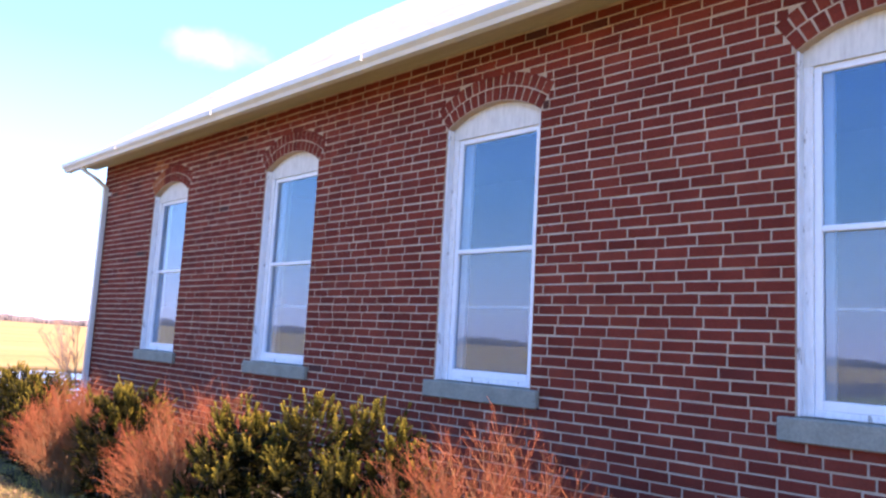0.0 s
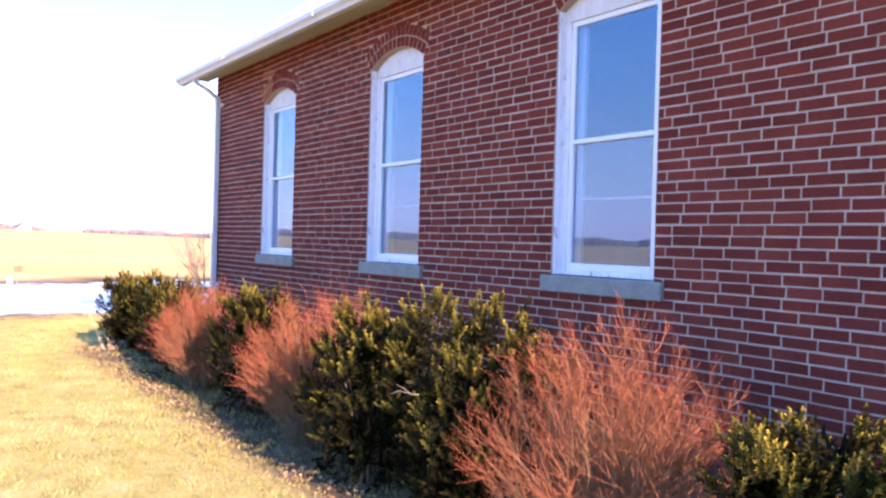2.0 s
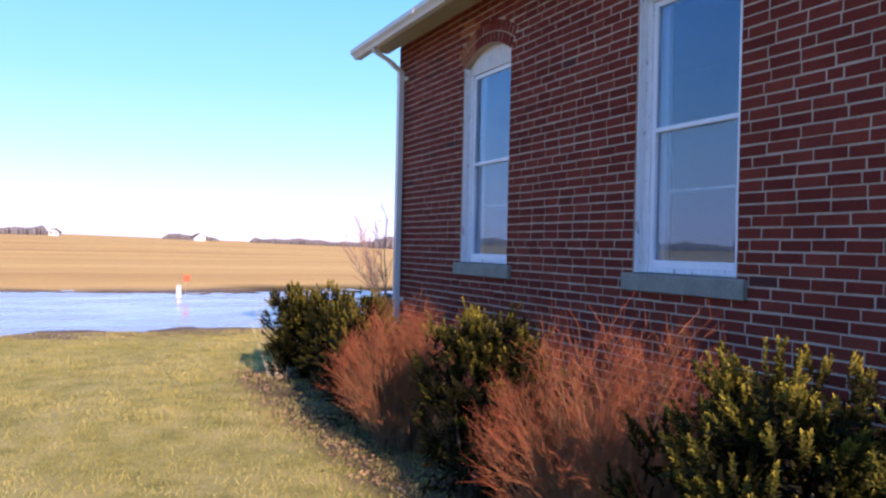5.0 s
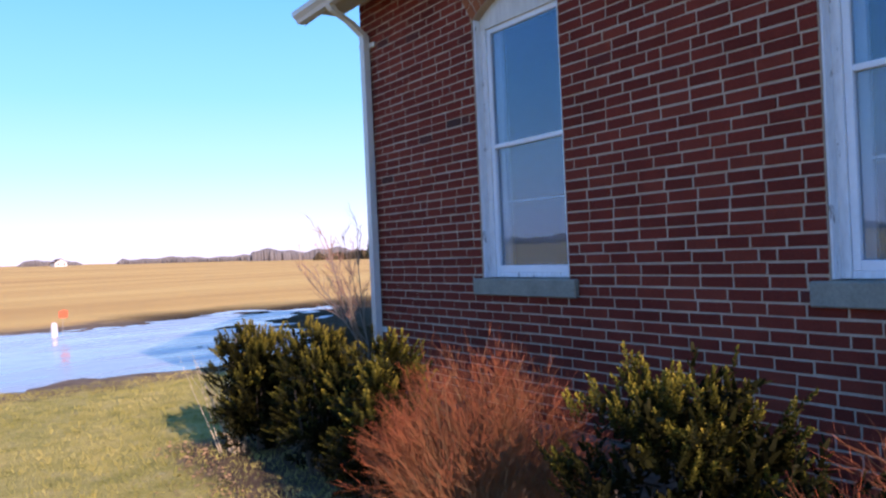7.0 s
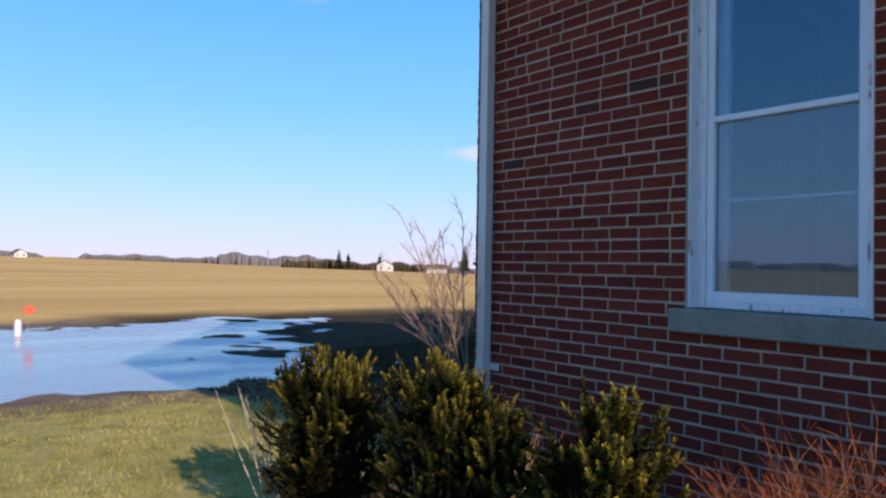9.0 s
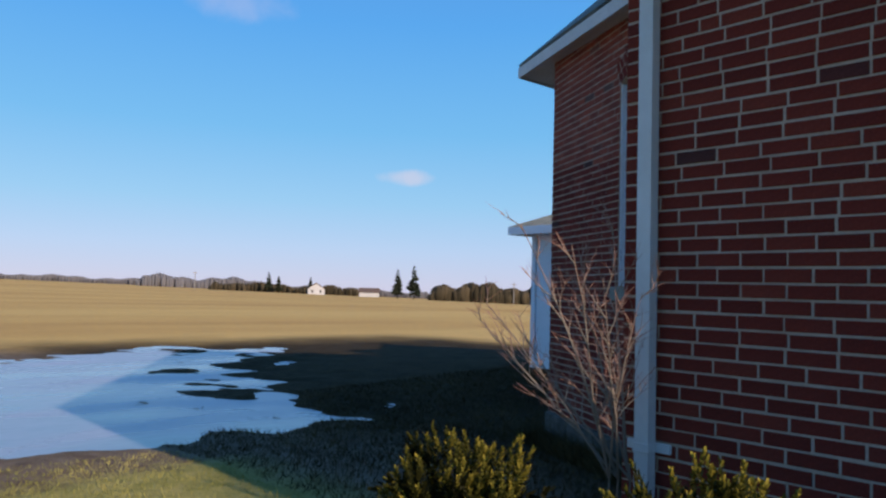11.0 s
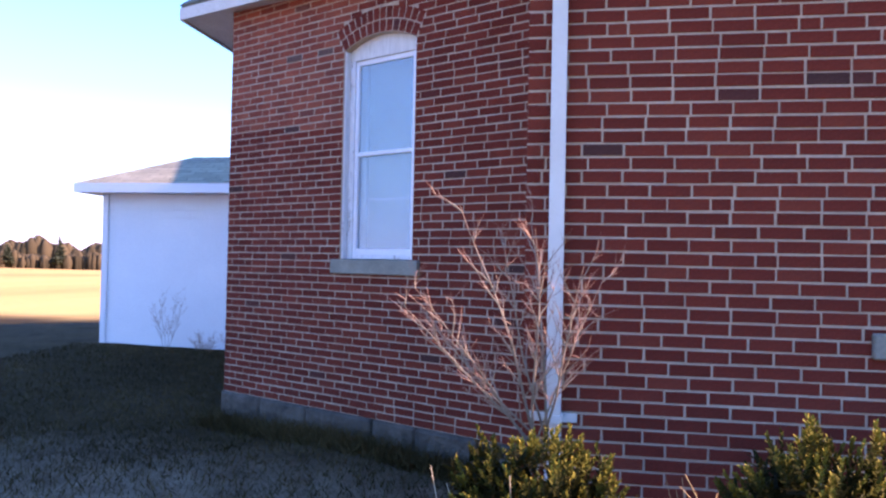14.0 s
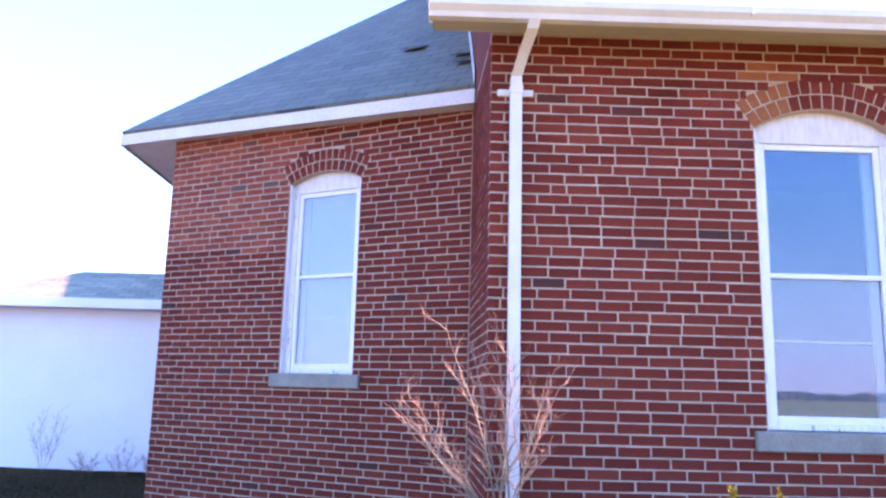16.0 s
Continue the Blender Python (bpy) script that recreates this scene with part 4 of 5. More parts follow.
def red_bush(seed, rx, ry, h, stems=185):
    """A leafless bush: tan stems from a narrow foot arch up and out into a rounded shell of fine red twigs."""
    rng = np.random.default_rng(seed)
    V, F, T = [], [], []
    for n in range(stems):
        w = rng.uniform(0, 2 * math.pi)
        lean = math.sqrt(rng.uniform(0, 1))
        end = Vector((math.cos(w) * rx * lean, math.sin(w) * ry * lean, h * (0.90 - 0.52 * lean ** 2.4) * rng.uniform(0.72, 1.06)))
        p0 = Vector((math.cos(w) * 0.38 * rx * lean, math.sin(w) * 0.38 * ry * lean, -0.03))
        knee = Vector((p0.x * 0.45 + end.x * 0.42, p0.y * 0.45 + end.y * 0.42, end.z * rng.uniform(0.55, 0.72)))
        tn = rng.uniform(-0.25, 0.2)
        pts, rad = [], []
        r0 = rng.uniform(0.0026, 0.0050)
        for i in range(8):
            f = i / 7
            p = p0.lerp(knee, f).lerp(knee.lerp(end, f), f)
            pts.append(p + Vector(rng.normal(0, 0.011, 3)) * (f > 0))
            rad.append(r0 * (1 - 0.75 * f))
        v, fc = tube(pts, rad, 3)
        k = len(V)
        V += v
        F += [tuple(i + k for i in q) for q in fc[:-2]]
        for i in range(8):
            T += [max(0.0, (0.10 + tn * 0.3) if i < 4 else 0.10 + (0.65 + tn) * (i - 3) / 4)] * 3
        for i in range(14):
            j = rng.integers(2, 7)
            q = pts[j].lerp(pts[min(j + 1, 7)], rng.random())
            dd = (pts[j] - pts[j - 1]).normalized() + Vector((rng.normal(0, 0.42) + 0.25 * math.cos(w) * lean, rng.normal(0, 0.42) + 0.25 * math.sin(w) * lean, rng.normal(0.14, 0.26)))
            high = (j - 2) / 5
            tp = shoot(V, F, T, q, dd, rng.uniform(0.08, 0.20), 0.0018, 0.14, rng, 0.25 + 0.3 * high + tn * 0.6, 0.55 + 0.4 * high + tn * 0.6, 3)
            for _ in range(4):
                m = rng.integers(0, 3)
                q2 = Vector(tp[m]).lerp(Vector(tp[m + 1]), rng.random())
                d2 = (Vector(tp[m + 1]) - Vector(tp[m])).normalized() + Vector((rng.normal(0, 0.5), rng.normal(0, 0.5), rng.normal(0.12, 0.32)))
                shoot(V, F, T, q2, d2, rng.uniform(0.05, 0.14), 0.0013, 0.10, rng, 0.4 + 0.3 * high + tn * 0.5, 0.65 + 0.4 * high + tn * 0.4, 2)
    return mesh_from("twigs", V, F, REDTWIG, np.clip(T, 0, 1))


def plant(name, x, y, turn, parts, label, category, group=""):
    top = new(name)
    for pn, me in parts:
        part(pn, me, top)
    z = float(ground_height(np.array([x]), np.array([y]))[0]) - 0.01
    top.matrix_basis = pose(x, y, z, 0, 0, turn)
    return tagged(top, label, category, group)


YEW_LABEL = "dark green yew bush with yellowish shoot tips"
YEWS = [(-0.44, -1.14, 0.40, 0.38, 1.10, 1), (0.52, -1.10, 0.52, 0.44, 1.16, 2), (1.60, -1.15, 0.38, 0.40, 1.16, 3), (3.70, -1.22, 0.60, 0.50, 1.20, 4),
        (6.13, -1.35, 0.58, 0.54, 1.24, 5), (7.02, -1.15, 0.46, 0.50, 1.34, 6), (9.00, -1.25, 0.44, 0.45, 1.12, 7), (9.75, -1.20, 0.50, 0.48, 1.16, 8)]
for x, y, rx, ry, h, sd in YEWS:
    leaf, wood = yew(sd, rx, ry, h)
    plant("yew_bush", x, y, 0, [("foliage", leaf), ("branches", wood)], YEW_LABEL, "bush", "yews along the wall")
REDS = [(2.56, -1.18, 0.72, 0.52, 1.16, 11), (5.06, -1.18, 0.88, 0.54, 1.28, 12), (7.98, -1.22, 0.86, 0.54, 1.30, 13)]
for x, y, rx, ry, h, sd in REDS:
    plant("red_twig_bush", x, y, 0, [("twigs", red_bush(sd, rx, ry, h))], "leafless bush of fine coral red twigs", "bush", "red bushes along the wall")


def bare_shrub(seed, h, spread, stems, drift=(0, 0), trunk=0.0):
    """A leafless shrub: stems that fan out from the base, with forked, red-budded side twigs."""
    rng = np.random.default_rng(seed)
    V, F, T = [], [], []
    crown = [Vector((0, 0, -0.05))] * 3
    if trunk:
        for n in range(3):
            w = 2.1 * n
            p = Vector((math.cos(w) * 0.05, math.sin(w) * 0.03, -0.05))
            crown[n] = Vector(shoot(V, F, T, p, Vector((-0.2 * p.x, -0.2 * p.y, 1)), trunk + 0.05, 0.019, 0.03, rng, 0.1, 0.3, 6, 7)[-1])
        h -= trunk
    for n in range(stems):
        u = (n + 0.5) / stems * 2.0 - 1.0
        d = Vector((u * spread + drift[0] + rng.normal(0, 0.07), rng.normal(drift[1], 0.28 * spread), 1.0 - 0.25 * abs(u)))
        ln = h * (0.98 - 0.22 * abs(u)) * rng.uniform(0.85, 1.05)
        pts = shoot(V, F, T, crown[n % 3], d, ln, rng.uniform(0.0052, 0.0085) * (h + trunk) / 1.8, 0.05, rng, 0.25, 0.8, 9, 6)
        for i in range(11):
            j = min(8, 2 + int(i * 0.62))
            q = Vector(pts[j]).lerp(Vector(pts[j + 1]), rng.random())
            axis_d = (Vector(pts[j + 1]) - Vector(pts[j - 1])).normalized()
            w = i * 2.4 + n
            side = Vector((math.cos(w) * 0.75, math.sin(w) * 0.5, rng.uniform(-0.05, 0.35)))
            reach = h * rng.uniform(0.10, 0.27) * (1.25 - j / 12)
            tp = shoot(V, F, T, q, axis_d + side, reach, 0.0036 * (h + trunk) / 1.8, 0.10, rng, 0.45, 0.95, 6, 4)
            for k in range(6):
                m = rng.integers(1, 6)
                d2 = (Vector(tp[m + 1]) - Vector(tp[m])).normalized() + Vector((rng.normal(0, 0.65), rng.normal(0, 0.55), rng.normal(0.15, 0.35)))
                shoot(V, F, T, tp[m], d2, rng.uniform(0.03, 0.13), 0.0020, 0.12, rng, 0.7, 1.0, 3, 3)
    return mesh_from("stems", V, F, BARK, np.clip(T, 0, 1))


plant("bare_shrub", -0.53, -0.16, 0, [("stems", bare_shrub(21, 1.95, 0.60, 9, (-0.22, -0.25), 0.70))], "leafless shrub with pale stems and red buds", "shrub")
plant("bare_sapling", -6.75, 7.45, 0, [("stems", bare_shrub(22, 1.1, 0.3, 4))], "small leafless sapling by the shed", "shrub")
plant("bare_sapling", -6.15, 7.52, 0, [("stems", bare_shrub(24, 0.42, 1.0, 5))], "low leafless brush by the shed", "shrub")
plant("bare_sapling", -5.1, 7.5, 80, [("stems", bare_shrub(25, 0.48, 0.9, 5))], "low leafless brush by the shed", "shrub")
plant("bare_sapling", -5.6, 7.5, 40, [("stems", bare_shrub(23, 0.6, 0.8, 5))], "low leafless brush by the shed", "shrub")


def stalks(seed, count, h, spread, drift=(0, 0), mat=STRAW):
    rng = np.random.default_rng(seed)
    V, F, T = [], [], []
    for n in range(count):
        w = rng.uniform(0, 2 * math.pi)
        d = Vector((math.cos(w) * spread * rng.random() + drift[0], math.sin(w) * spread * rng.random() + drift[1], 1.0))
        shoot(V, F, T, (rng.normal(0, 0.04), rng.normal(0, 0.04), -0.03), d, h * rng.uniform(0.6, 1.0), 0.0062, 0.06, rng, rng.uniform(0, 0.5), rng.uniform(0.5, 1.0), 5, 4)
    return mesh_from("stalk_bundle", V, F, mat, np.clip(T, 0, 1))


def cane():
    """A bowed dead cane with short side shoots."""
    rng = np.random.default_rng(40)
    V, F, T = [], [], []
    pts = shoot(V, F, T, (0.24, 0.0, -0.02), (-0.42, -0.05, 1.0), 0.92, 0.011, 0.05, rng, 0.4, 0.8, 9, 6)
    for j in (3, 4, 5, 6, 7):
        for sgn in (-1, 1):
            shoot(V, F, T, pts[j], (sgn * 0.6 + rng.normal(0, 0.2), rng.normal(0, 0.3), 0.6), rng.uniform(0.12, 0.26), 0.005, 0.12, rng, 0.3, 0.8, 4, 4)
    return mesh_from("cane", V, F, BROWN_STALK, np.clip(T, 0, 1))


plant("dry_stalks", -0.52, -1.38, 0, [("stalk_bundle", stalks(31, 30, 1.0, 0.45, (-0.42, -0.08)))], "bundle of pale dry straw coloured stalks", "dead plant")
plant("dry_stalks", 0.28, -0.50, 0, [("stalk_bundle", stalks(32, 46, 0.80, 1.0, (0.0, -0.1), BROWN_STALK)), ("cane", cane())], "tangle of dry brown stalks between the yews", "dead plant")

V, F, T = [], [], []
for p, q, r in (((7.15, -1.705, 0.428), [(7.10, -1.72, 0.424), (6.99, -1.725, 0.423), (6.90, -1.72, 0.392)], 0.0024),
                ((7.10, -1.72, 0.424), [(7.04, -1.735, 0.448), (6.99, -1.74, 0.455)], 0.0018), ((6.99, -1.725, 0.423), [(6.94, -1.74, 0.395)], 0.0016)):
    v, f = tube([p] + q, [r * (1 - 0.5 * i / len(q)) for i in range(len(q) + 1)], 5)
    F += [tuple(i + len(V) for i in g) for g in f]
    V += list(v)
twig = new("dead_twig", mesh_from("dead_twig", V, F, STRAW, [0.1] * len(V)))
tagged(twig, "pale dead twig caught in the yew", "twig")

# a lump of old ice by the corner
me = Build().box(-0.09, 0.09, -0.05, 0.05, -0.02, 0.075).mesh("ice_lump", ICE, 0.03)
lump_ob = new("ice_lump", me)
lump_ob.matrix_basis = pose(-0.84, 0.80, float(ground_height(np.array([-0.84]), np.array([0.80]))[0]), 0, 6, 25)
tagged(lump_ob, "small lump of grey-white ice on dead grass", "ice")

# lawn blades near the walk
rng = np.random.default_rng(5)
n = 150000
bx = rng.uniform(-5.6, 8.6, n)
by = rng.uniform(-6.2, -0.1, n)
keep = ((by < -1.0) | (bx < -0.9)) & (rng.random(n) < np.clip(0.35 + 0.65 * (np.sin(bx * 2.1 + by) * np.sin(by * 2.7 - bx) * 0.5 + 0.5), 0, 1))
bx, by = bx[keep], by[keep]
n = len(bx)
bz = ground_height(bx, by)
ang = rng.uniform(0, 2 * np.pi, n)
tuft = 0.5 + 0.5 * np.sin(bx * 7.3 + 2.0 * np.sin(by * 3.1)) * np.sin(by * 8.1 + 2.0 * np.sin(bx * 2.7))
hh = rng.uniform(0.012, 0.03, n) + 0.03 * tuft * rng.random(n)
wd = rng.uniform(0.002, 0.0042, n)
lean = rng.uniform(0.2, 1.2, n) * hh
la = rng.uniform(0, 2 * np.pi, n)
V = np.empty((n, 3, 3))
V[:, 0] = np.stack([bx - np.cos(ang) * wd, by - np.sin(ang) * wd, bz - 0.004], -1)
V[:, 1] = np.stack([bx + np.cos(ang) * wd, by + np.sin(ang) * wd, bz - 0.004], -1)
V[:, 2] = np.stack([bx + np.cos(la) * lean, by + np.sin(la) * lean, bz + hh], -1)
tone = np.repeat(np.clip(rng.normal(0.36, 0.09, n) + 0.20 * np.sin(bx * 1.9 + 0.7 * by) * np.sin(by * 2.3 - 0.5 * bx) + 0.30 * (tuft - 0.5), 0, 1), 3)
tagged(new("lawn_grass", tri_mesh("lawn_grass", V.reshape(-1, 3), np.arange(3 * n).reshape(-1, 3), BLADES, tone)), "short yellow-green winter lawn grass", "grass", kind="stuff")

# brown leaves and bits along the edge of the bed
n = 1000
lx = rng.uniform(-1.2, 8.4, n)
ly = -1.62 - np.abs(rng.normal(0, 0.20, n)) - 0.10 * np.sin(lx * 1.7)
lz = ground_height(lx, ly) + rng.uniform(0.006, 0.03, n)
la = rng.uniform(0, 2 * np.pi, n)
ls = rng.uniform(0.008, 0.026, n)
V = np.empty((n, 4, 3))
for k, (fa, fs) in enumerate(((0.0, 1.0), (1.5708, 0.5), (3.1416, 1.0), (4.7124, 0.5))):
    V[:, k] = np.stack([lx + np.cos(la + fa) * ls * fs, ly + np.sin(la + fa) * ls * fs, lz + rng.uniform(-0.004, 0.012, n)], -1)
tagged(new("leaf_litter", tri_mesh("leaf_litter", V.reshape(-1, 3), np.arange(4 * n).reshape(-1, 4), BROWN_STALK, np.repeat(rng.random(n) * 0.8, 4))), "scattered dry brown leaves along the bed", "leaves", kind="stuff")


n = 52000
bx = rng.uniform(-8.5, -0.75, n)
by = rng.uniform(-0.05, 7.6, n)
# a taller fringe along the foot of the wing wall
edge_n = 4500
ef = rng.random(edge_n)
eo = 0.10 + 0.28 * rng.random(edge_n) ** 2
_nx, _ny = (WING_E.y - WING_C.y) / WING_L, -(WING_E.x - WING_C.x) / WING_L
bx[:edge_n] = WING_C.x + ef * (WING_E.x - WING_C.x) + _nx * eo
by[:edge_n] = WING_C.y + ef * (WING_E.y - WING_C.y) + _ny * eo
tall = np.zeros(n)
tall[:edge_n] = rng.uniform(0.02, 0.13, edge_n)
front = WING_C.y + (bx - WING_C.x) * (WING_E.y - WING_C.y) / (WING_E.x - WING_C.x) - 0.08
keep = (by < front) | (bx < WING_C.x - 0.1)
bx, by, tall = bx[keep], by[keep], tall[keep]
bz = ground_height(bx, by)
keep = bz > -0.368
bx, by, bz, tall = bx[keep], by[keep], bz[keep], tall[keep]
n = len(bx)
ang = rng.uniform(0, 2 * np.pi, n)
hh = rng.uniform(0.02, 0.075, n) + tall
wd = rng.uniform(0.003, 0.006, n)
lean = rng.uniform(0.3, 1.6, n) * hh
la = rng.uniform(0, 2 * np.pi, n)
V = np.empty((n, 3, 3))
V[:, 0] = np.stack([bx - np.cos(ang) * wd, by - np.sin(ang) * wd, bz - 0.004], -1)
V[:, 1] = np.stack([bx + np.cos(ang) * wd, by + np.sin(ang) * wd, bz - 0.004], -1)
V[:, 2] = np.stack([bx + np.cos(la) * lean, by + np.sin(la) * lean, bz + hh], -1)
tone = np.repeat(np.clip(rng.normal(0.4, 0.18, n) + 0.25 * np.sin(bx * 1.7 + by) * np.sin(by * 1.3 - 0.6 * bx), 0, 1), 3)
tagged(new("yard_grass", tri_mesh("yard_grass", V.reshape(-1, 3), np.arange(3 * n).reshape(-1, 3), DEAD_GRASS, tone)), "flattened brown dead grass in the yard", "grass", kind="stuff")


# ---- shed ----
def shed():
    top = new("shed")
    x0, x1, y0, y1 = -8.15, -3.9, 7.85, 9.77
    zb, zt = -0.20, 2.33
    b = Build().box(x0 + 0.02, x1, y0 + 0.02, y1, zb, zt)
    part("body", b.mesh("body", SIDING), top)
    for i in range(19):
        z = zb + 0.005 + i * 0.1325
        V = [(x0, y0 + 0.0085, z), (x1, y0 + 0.0085, z), (x1, y0 + 0.016, z + 0.129), (x0, y0 + 0.016, z + 0.129), (x0, y0 + 0.02, z), (x1, y0 + 0.02, z)]
        part("siding_board", mesh_from("siding_board", V, [(0, 1, 2, 3), (4, 5, 1, 0)], SIDING), top)
    b = Build().box(x0 - 0.03, x0 + 0.07, y0 - 0.02, y0 + 0.06, zb, zt)
    part("corner_board", b.mesh("corner_board", SIDING), top)
    o = 0.35
    ze = zt + 0.05
    b = Build().box(x0 - o, x1 + o, y0 - o, y0 - o + 0.03, ze - 0.06, ze + 0.09).box(x0 - o, x0 - o + 0.03, y0 - o + 0.03, y1 + o, ze - 0.06, ze + 0.09)
    b.box(x0 - o + 0.03, x1 + o, y0 - o + 0.03, y0, ze - 0.05, ze - 0.03)
    part("fascia", b.mesh("fascia", SIDING), top)
    return top, (x0 - o, x1 + o, y0 - o, y1 + o, ze + 0.09)


sh, (sx0, sx1, sy0, sy1, sz) = shed()
tagged(sh, "white sided shed with a low grey hip roof", "shed")
rid = (sy0 + sy1) / 2
rh = sz + 0.60
for nm, cs, ud in (("roof_slope", [(sx0, sy0, sz), (sx1, sy0, sz), (sx1 - 1.42, rid, rh), (sx0 + 1.42, rid, rh)], (1, 0, 0)),
                   ("roof_slope", [(sx0, sy1, sz), (sx0, sy0, sz), (sx0 + 1.42, rid, rh)], (0, 1, 0)),
                   ("roof_slope", [(sx1, sy1, sz), (sx0, sy1, sz), (sx0 + 1.42, rid, rh), (sx1 - 1.42, rid, rh)], (1, 0, 0)),
                   ("roof_slope", [(sx1, sy0, sz), (sx1, sy1, sz), (sx1 - 1.42, rid, rh)], (0, 1, 0))):
    r = slab(nm, cs, 0.04, GREEN_SHINGLE, ud, "grey-green shingle roof slope", "", "")
    del r["label"]
    r.parent = sh


# ---- distance ----
def polar(deg, dist):
    return 1.0 + dist * math.cos(radians(deg)), -3.3 + dist * math.sin(radians(deg))


def field_z(x, y):
    return float(ground_height(np.array([float(x)]), np.array([float(y)]))[0])


def woods(name, seed, a0, a1, dist, depth, h, count, mat, label, wide=1.0):
    """A far belt of bare trees: very many slim, uneven crowns that overlap."""
    rng = np.random.default_rng(seed)
    V, F, T = [], [], []
    for n in range(count * 3):
        a = rng.uniform(a0, a1)
        x, y = polar(a, dist + rng.uniform(0, depth))
        base = field_z(x, y)
        ends = min(1.0, (a - a0) / 0.5 + 0.35, (a1 - a) / 0.5 + 0.35)
        swell = (0.80 + 0.12 * math.sin(a * 1.3 + seed) + 0.08 * math.sin(a * 3.7)) * ends
        hh = h * rng.uniform(0.80, 1.0) * swell
        w = h * rng.uniform(0.06, 0.13) * wide
        t = rng.uniform(0.1, 0.9)
        k = len(V)
        for i, (rr, up) in enumerate(((0.8, 0.0), (1.1, 0.45), (0.85, 0.8), (0.25, 1.0))):
            for j in range(5):
                q = 2 * math.pi * j / 5 + n
                s = w * rr * rng.uniform(0.7, 1.25)
                V.append((x + math.cos(q) * s, y + math.sin(q) * s, base - 0.3 + hh * up * rng.uniform(0.92, 1.0)))
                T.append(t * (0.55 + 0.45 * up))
        for i in range(3):
            for j in range(5):
                j2 = (j + 1) % 5
                F.append((k + i * 5 + j, k + i * 5 + j2, k + i * 5 + 5 + j2, k + i * 5 + 5 + j))
        F.append(tuple(k + 15 + j for j in range(5)))
    ob = new(name, mesh_from(name, V, F, mat, T, True))
    return tagged(ob, label, "trees", kind="stuff")


woods("far_woods", 1, 159.3, 168.6, 900, 90, 8.5, 700, HAZED_WOODS, "leafless woods on the horizon, coloured pale for haze")
woods("far_woods", 2, 170.8, 174.6, 950, 60, 8.0, 300, HAZED_WOODS, "leafless woods on the horizon, coloured pale for haze")
woods("far_woods", 3, 151.5, 159.8, 640, 60, 11.5, 700, HAZED_WOODS, "brown leafless wood beyond the field")
woods("far_woods", 4, 181.8, 190.0, 700, 60, 9.0, 400, HAZED_WOODS, "leafless woods on the horizon, coloured pale for haze")
woods("far_woods", 5, 116.0, 131.6, 420, 40, 17.0, 500, CEDAR, "tall brown wood behind the field", 1.6)
woods("far_hedge", 6, 144.2, 155.0, 440, 25, 6.5, 220, CEDAR, "brown hedge and shrubs by the farm", 1.3)
woods("far_woods", 7, 190.0, 420.0, 900, 120, 12.0, 700, HAZED_WOODS, "leafless woods on the horizon, coloured pale for haze", 5.0)
woods("far_hedge", 8, 130.6, 139.0, 320, 14, 9.8, 230, CEDAR, "row of rounded brown cedars behind the field", 1.5)
woods("far_hedge", 9, 112.0, 130.4, 330, 14, 8.0, 260, CEDAR, "row of rounded brown cedars behind the field", 1.5)
woods("far_woods", 10, 139.0, 152.5, 520, 30, 6.0, 400, HAZED_WOODS, "low brown scrub behind the farm")


def conifer(seed, h):
    rng = np.random.default_rng(seed)
    V, F, T = [], [], []
    v, f = tube([(0, 0, -0.3), (0, 0, h * 0.5), (0, 0, h)], [h * 0.02, h * 0.014, 0.01], 6)
    V += v
    F += f
    T += [0.0] * len(v)
    for i in range(150):
        f = rng.uniform(0.15, 1.0)
        w = rng.uniform(0, 2 * math.pi)
        ln = h * 0.27 * (1.08 - f) * rng.uniform(0.6, 1.2) + 0.2
        p = Vector((0, 0, h * f))
        d = Vector((math.cos(w), math.sin(w), rng.uniform(-0.15, 0.25)))
        s = Vector((-math.sin(w), math.cos(w), 0))
        k = len(V)
        V += [p, p + d * ln * 0.6 + s * ln * 0.28, p + d * ln, p + d * ln * 0.6 - s * ln * 0.28, p + d * ln * 0.55 + Vector((0, 0, -0.22 * ln)), p + d * ln * 0.5 + Vector((0, 0, 0.18 * ln))]
        F += [(k, k + 1, k + 4), (k + 1, k + 2, k + 4), (k + 2, k + 3, k + 4), (k + 3, k, k + 4), (k, k + 5, k + 1), (k + 1, k + 5, k + 2), (k + 2, k + 5, k + 3), (k + 3, k + 5, k)]
        T += [rng.uniform(0.1, 1.0)] * 6
    return mesh_from("crown", V, F, PINE, T)


for i, (a, dist, h) in enumerate(((141.5, 330, 12.6), (140.3, 330, 14.4), (150.9, 430, 11.0), (150.2, 432, 9.5), (147.9, 440, 9.5), (126.6, 330, 13.0), (129.6, 330, 10.5))):
    x, y = polar(a, dist)
    top = new("conifer")
    part("crown", conifer(50 + i, h), top)
    top.matrix_basis = pose(x, y, field_z(x, y), 0, 0, 40 * i)
    tagged(top, "dark distant conifer beyond the field", "tree", "distant conifers")


